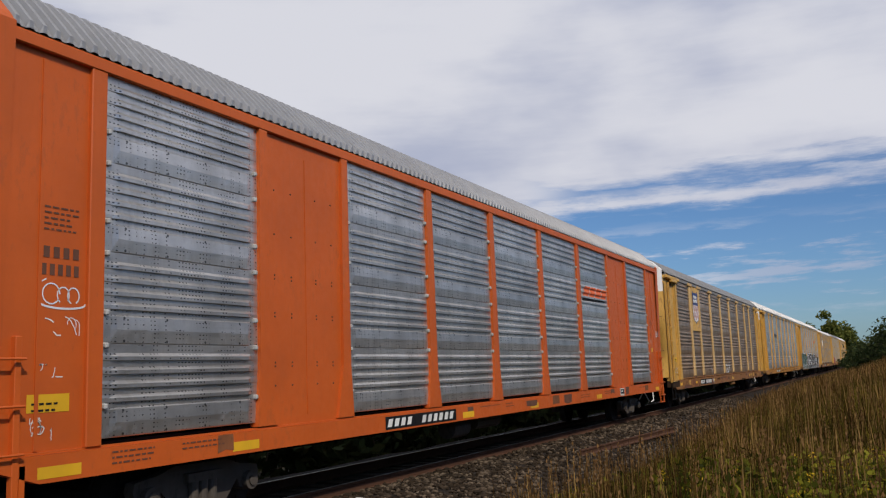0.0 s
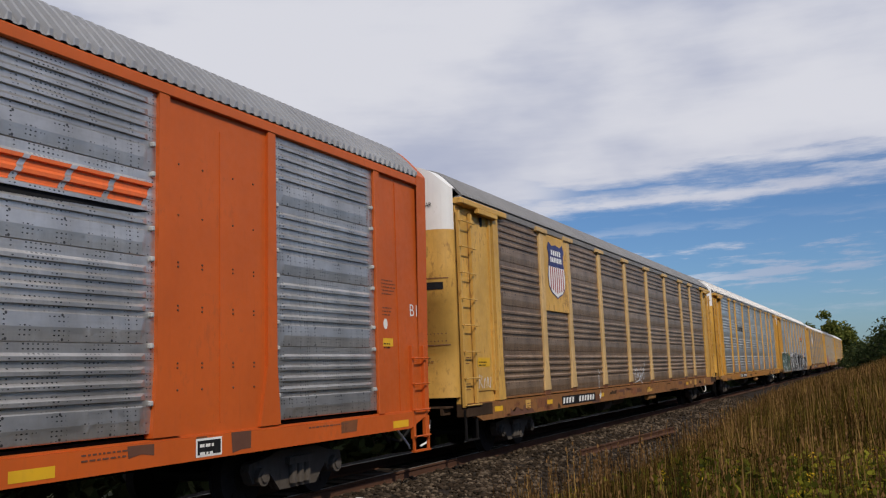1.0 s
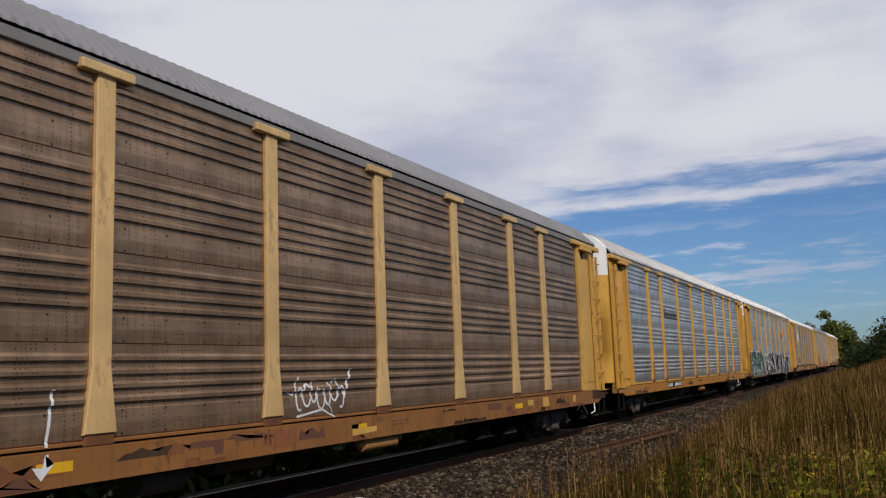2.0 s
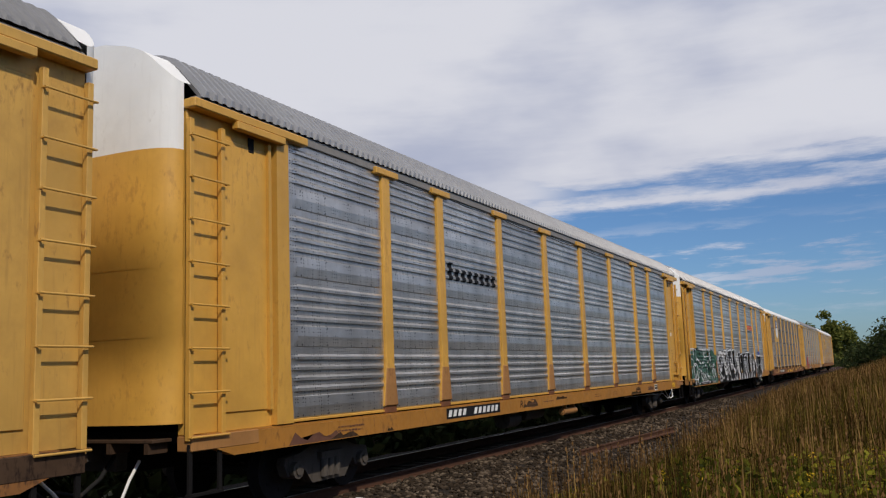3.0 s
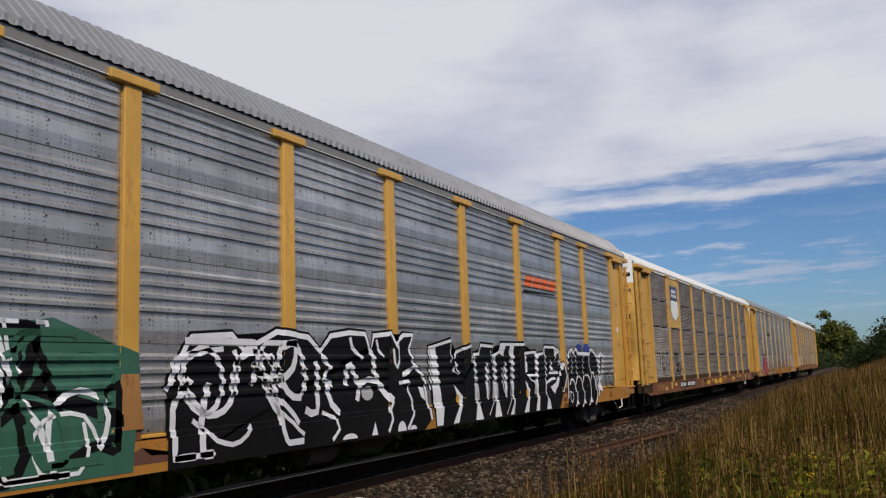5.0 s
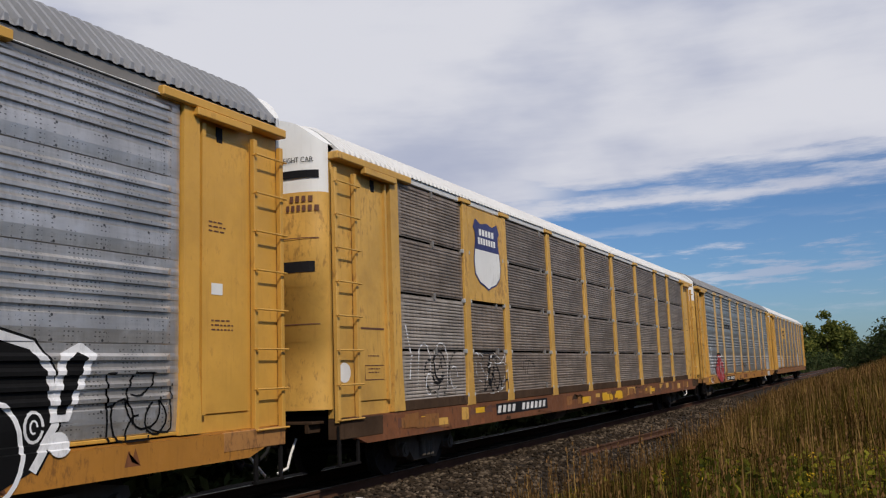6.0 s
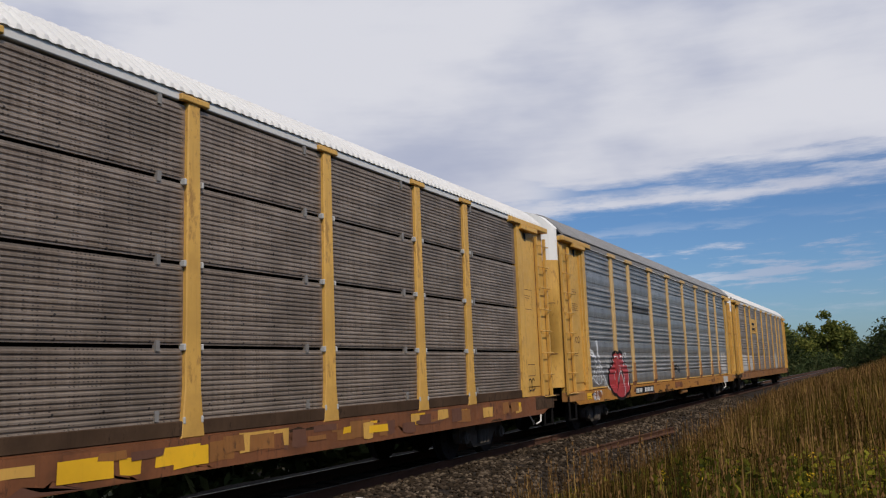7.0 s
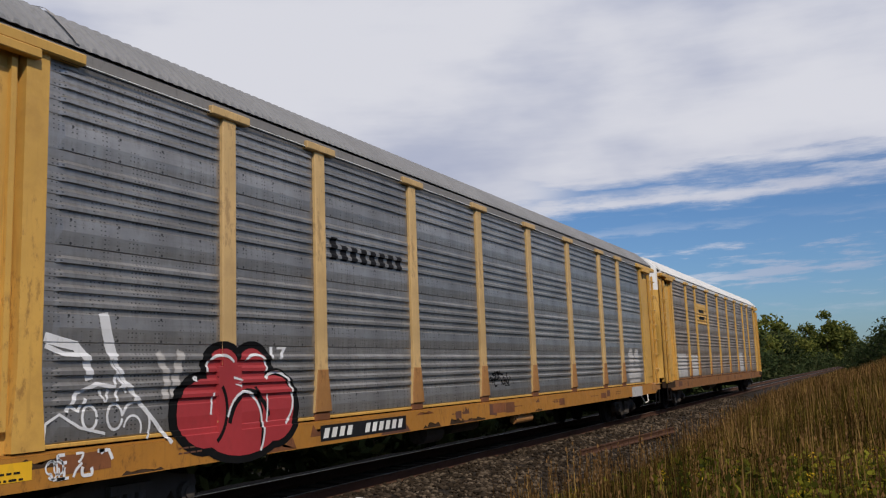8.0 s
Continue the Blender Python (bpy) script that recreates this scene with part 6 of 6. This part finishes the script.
lay(F, "graffiti_highlight", ribbon((arc(4.42, 1.82, 0.24, 0.17, 30, 190), 0.035), (arc(5.08, 1.86, 0.22, 0.14, -30, 150), 0.035), (arc(4.85, 1.10, 0.36, 0.45, -40, 160), 0.035), (arc(5.5, 1.42, 0.36, 0.36, -60, 130), 0.04), ([(4.25, 1.3), (4.3, 1.55)], 0.03), ([(5.3, 1.15), (5.33, 1.5)], 0.03), ([(4.62, 1.72), (4.82, 1.68), (4.66, 1.64), (4.84, 1.60)], 0.03), (arc(4.0, 1.72, 0.03, 0.02, 0, 300, 6), 0.03)), SPRAY_WHITE, "white sprayed highlights", 0.014)
lay(F, "graffiti_numeral", lettering("17", 5.40, 1.93, 0.36, 0.17, 0.02), SPRAY_WHITE, "white sprayed 17", 0.004)
sprayed_lines(F, [([(1.95, 2.16), (2.12, 2.12), (2.32, 2.08), (2.45, 1.96), (2.50, 1.74)], 0.10), ([(1.97, 2.08), (2.18, 2.00), (2.36, 1.99)], 0.05),
                  ([(2.66, 2.42), (2.70, 2.22), (2.80, 1.96)], 0.13), ([(2.79, 1.98), (2.95, 1.72), (3.15, 1.50), (3.40, 1.25), (3.60, 1.03)], 0.05), ([(2.76, 1.94), (2.88, 1.74), (2.98, 1.60)], 0.03),
                  ([(2.22, 1.44), (2.34, 1.62), (2.58, 1.70), (2.80, 1.66), (2.84, 1.80)], 0.045), ([(2.26, 1.50), (2.36, 1.44), (2.44, 1.56)], 0.04), ([(2.62, 1.64), (2.68, 1.50), (2.74, 1.64)], 0.04),
                  (arc(2.50, 1.37, 0.09, 0.12, 0, 350), 0.03), (arc(2.82, 1.36, 0.10, 0.13, 0, 350), 0.03), (arc(2.96, 1.56, 0.13, 0.12, -40, 200), 0.035), (arc(3.10, 1.26, 0.20, 0.24, -40, 150), 0.03), (arc(3.06, 1.22, 0.12, 0.14, -20, 170), 0.025),
                  ([(1.98, 1.34), (2.14, 1.42), (2.38, 1.28), (2.70, 1.20)], 0.03), ([(1.98, 1.34), (1.97, 1.17)], 0.025)], None, 0.004)
sprayed_lines(F, [([(3.42, 2.02), (3.56, 1.76), (3.52, 1.50)], 0.10), ([(3.78, 2.04), (3.70, 1.76), (3.66, 1.52)], 0.12)], SPRAY_FAINT, 0.004)
lay(F, "white_scrawl", scribble(1.95, 0.82, 1.2, 0.22, 12, 0.03, 71), SPRAY_WHITE, "white scrawl on the sill", 0.006, HALF)
warning_plate(F, 1.42, 0.85, 1.82, 1.02, HALF)
lay(F, "dark_tag", scribble(12.4, 1.38, 1.1, 0.3, 12, 0.035, 73), INK_BLACK, "small dark tag", 0.004)
for o in (oval(23.6, 1.95, 0.3, 0.28), oval(24.3, 1.95, 0.3, 0.28), bar(23.2, 1.32, 24.7, 1.64), bar(23.3, 1.17, 24.6, 1.27)):
    lay(F, "white_block", shape(o), SPRAY_FAINT, "pale sprayed block", 0.004)
lay(F, "white_block", shape(bar(23.3, 0.74, 24.6, 1.04)), SPRAY_FAINT, "pale sprayed block on the sill", 0.005, HALF)
stencils(F, [(0.85, 3.72, 0.4, 3), (0.82, 3.35, 0.5, 4), (0.85, 2.05, 0.3, 2)], 160, 1.44, INK_DARK)
lay(F, "dark_tag", ribbon((arc(1.0, 2.42, 0.08, 0.07, 0, 300), 0.02), (arc(1.2, 2.42, 0.09, 0.08, 0, 360), 0.02)), INK_DARK, "small dark tag", 0.005, 1.44)
door_strip(F, "height_notice", lettering("EXCESS HEIGHT CAR", 0.16, 4.72, 0.92, 0.09), INK_BLACK, "black stencilled words")
for row in mark_bars(0.25, 4.18, 4, 0.14, 0.12) + mark_bars(0.15, 4.0, 6, 0.12, 0.12):
    door_strip(F, "number_bar", shape(row), INK_BLACK, "black bar of the car's marks")
door_strip(F, "door_stencil", shape(*text_block(0.4, 1.95, 0.55, 3, 0.06, 0.018, 13)), INK_DARK, "faded stencilled bars")
stencils(F, [(13.6, 0.92, 0.5, 1), (16.0, 0.92, 0.4, 1), (19.0, 0.92, 0.9, 1)], 170)

for c, seed, k, low in ((B, 401, 30, 0.74), (D, 402, 14, 0.74), (E, 403, 26, 0.68), (F, 404, 14, 0.75), (C, 405, 8, 0.80)):
    sill_grime(c, seed, k, low)

# last car
for o in (bar(2.2, 1.2, 3.9, 2.1), bar(4.8, 1.2, 6.2, 2.05), bar(17.9, 1.2, 19.6, 2.2)):
    lay(G, "white_block", shape(o), SPRAY_FAINT, "pale sprayed block", 0.004)
lay(G, "emblem", shape(bar(6.85, 3.4, 9.0, 4.3)), YELLOW, "yellow square emblem", 0.004)
lay(G, "emblem_bars", shape(bar(7.3, 3.6, 8.5, 3.75), bar(7.3, 3.9, 8.5, 4.05)), INK_BLACK, "", 0.007)
sill_patches(G, 81, 10, LONG, 0.78, (SILL_RUST, INK_DARK))

# small fittings
for c, tall, lift in ((D, 1.08, 0.04), (F, 1.0, 0.04)):
    roof_seam(c, 2.2, tall, lift)
    side_cable(c, INK_WHITE, 4.955, 0.0, [(FIRST + 0.1, 26.0)])
    side_cable(c, RUBBER, 4.935, 0.0, [(FIRST + 0.1, 26.0)])
side_cable(C, RUBBER, 4.96, 0.05, list(zip(POSTS, POSTS[1:])))
side_cable(C, RUBBER, 4.95, 0.09, list(zip(POSTS[2:5], POSTS[3:6])))
brake_step(C)
tube([(1.30, 19.3, 0.74), (1.30, 22.5, 0.70), (1.30, 24.6, 0.66), (1.30, 25.2, 0.48), (1.30, 25.5, 0.46), (1.30, 25.8, 0.66), (1.30, 26.6, 0.72)], 0.016, CLIP_GREY, "brake_pipe", C["ob"])
for c, y in ((C, 13.7), (F, 14.4), (B, 15.0)):
    bm = bmesh.new()
    rod(bm, (1.36, y - 0.5, 0.63), (1.36, y + 0.5, 0.63), 0.085, 12)
    rod(bm, (1.36, y - 0.56, 0.63), (1.36, y + 0.56, 0.63), 0.05, 10)
    for k in (-0.3, 0.3):
        box(bm, 1.30, 1.42, y + k - 0.03, y + k + 0.03, 0.66, 0.86)
    part("air_tank", bm, GUSSET, c["ob"], "dusty yellow-brown air tank under the sill")

# the older cars have faded paint
for c in (B, E, F, G):
    for q in c["ob"].children_recursive:
        if q.type == "MESH":
            for slot in q.material_slots:
                if slot.material is YELLOW:
                    slot.link = "OBJECT"
                    slot.material = POST_FADED if c in (B, F) and q.name.startswith("post") else YELLOW_OLD

# stencils on the sills of all yellow cars
for k, c in enumerate((B, C, D, F)):
    stencils(c, [(3.1 + k * 0.2, 0.95, 0.5, 2), (10.6, 0.93, 0.6, 1), (15.2 + k * 0.3, 0.95, 0.6, 2), (21.4, 0.95, 0.7, 2)], 200 + 10 * k)


def run(t):
    """Metres run at t: steady, with a short check just after 7 s."""
    return SPEED * t - 0.68 * min(1.0, max(0.0, (t - 7.0) / 0.3))


def motions():
    """The train runs past at a steady pace, its wheels rolling."""
    for car, y in zip(CARS, STARTS):
        walk(car["ob"], [(t, pose(TRACK_X, y - run(t), 0)) for t in (0.0, 2.0, 4.0, 6.0, 6.8, 7.0, 7.3, 7.5, 8.0)])
    step = 1.0 / FPS
    turn = math.degrees(SPEED * step / 0.42)
    for car in CARS:
        for wheel, y in car["spin"]:
            walk(wheel, [(i * step, pose(0, y, 0.42, turn * i)) for i in range(8 * FPS + 1)])


motions()
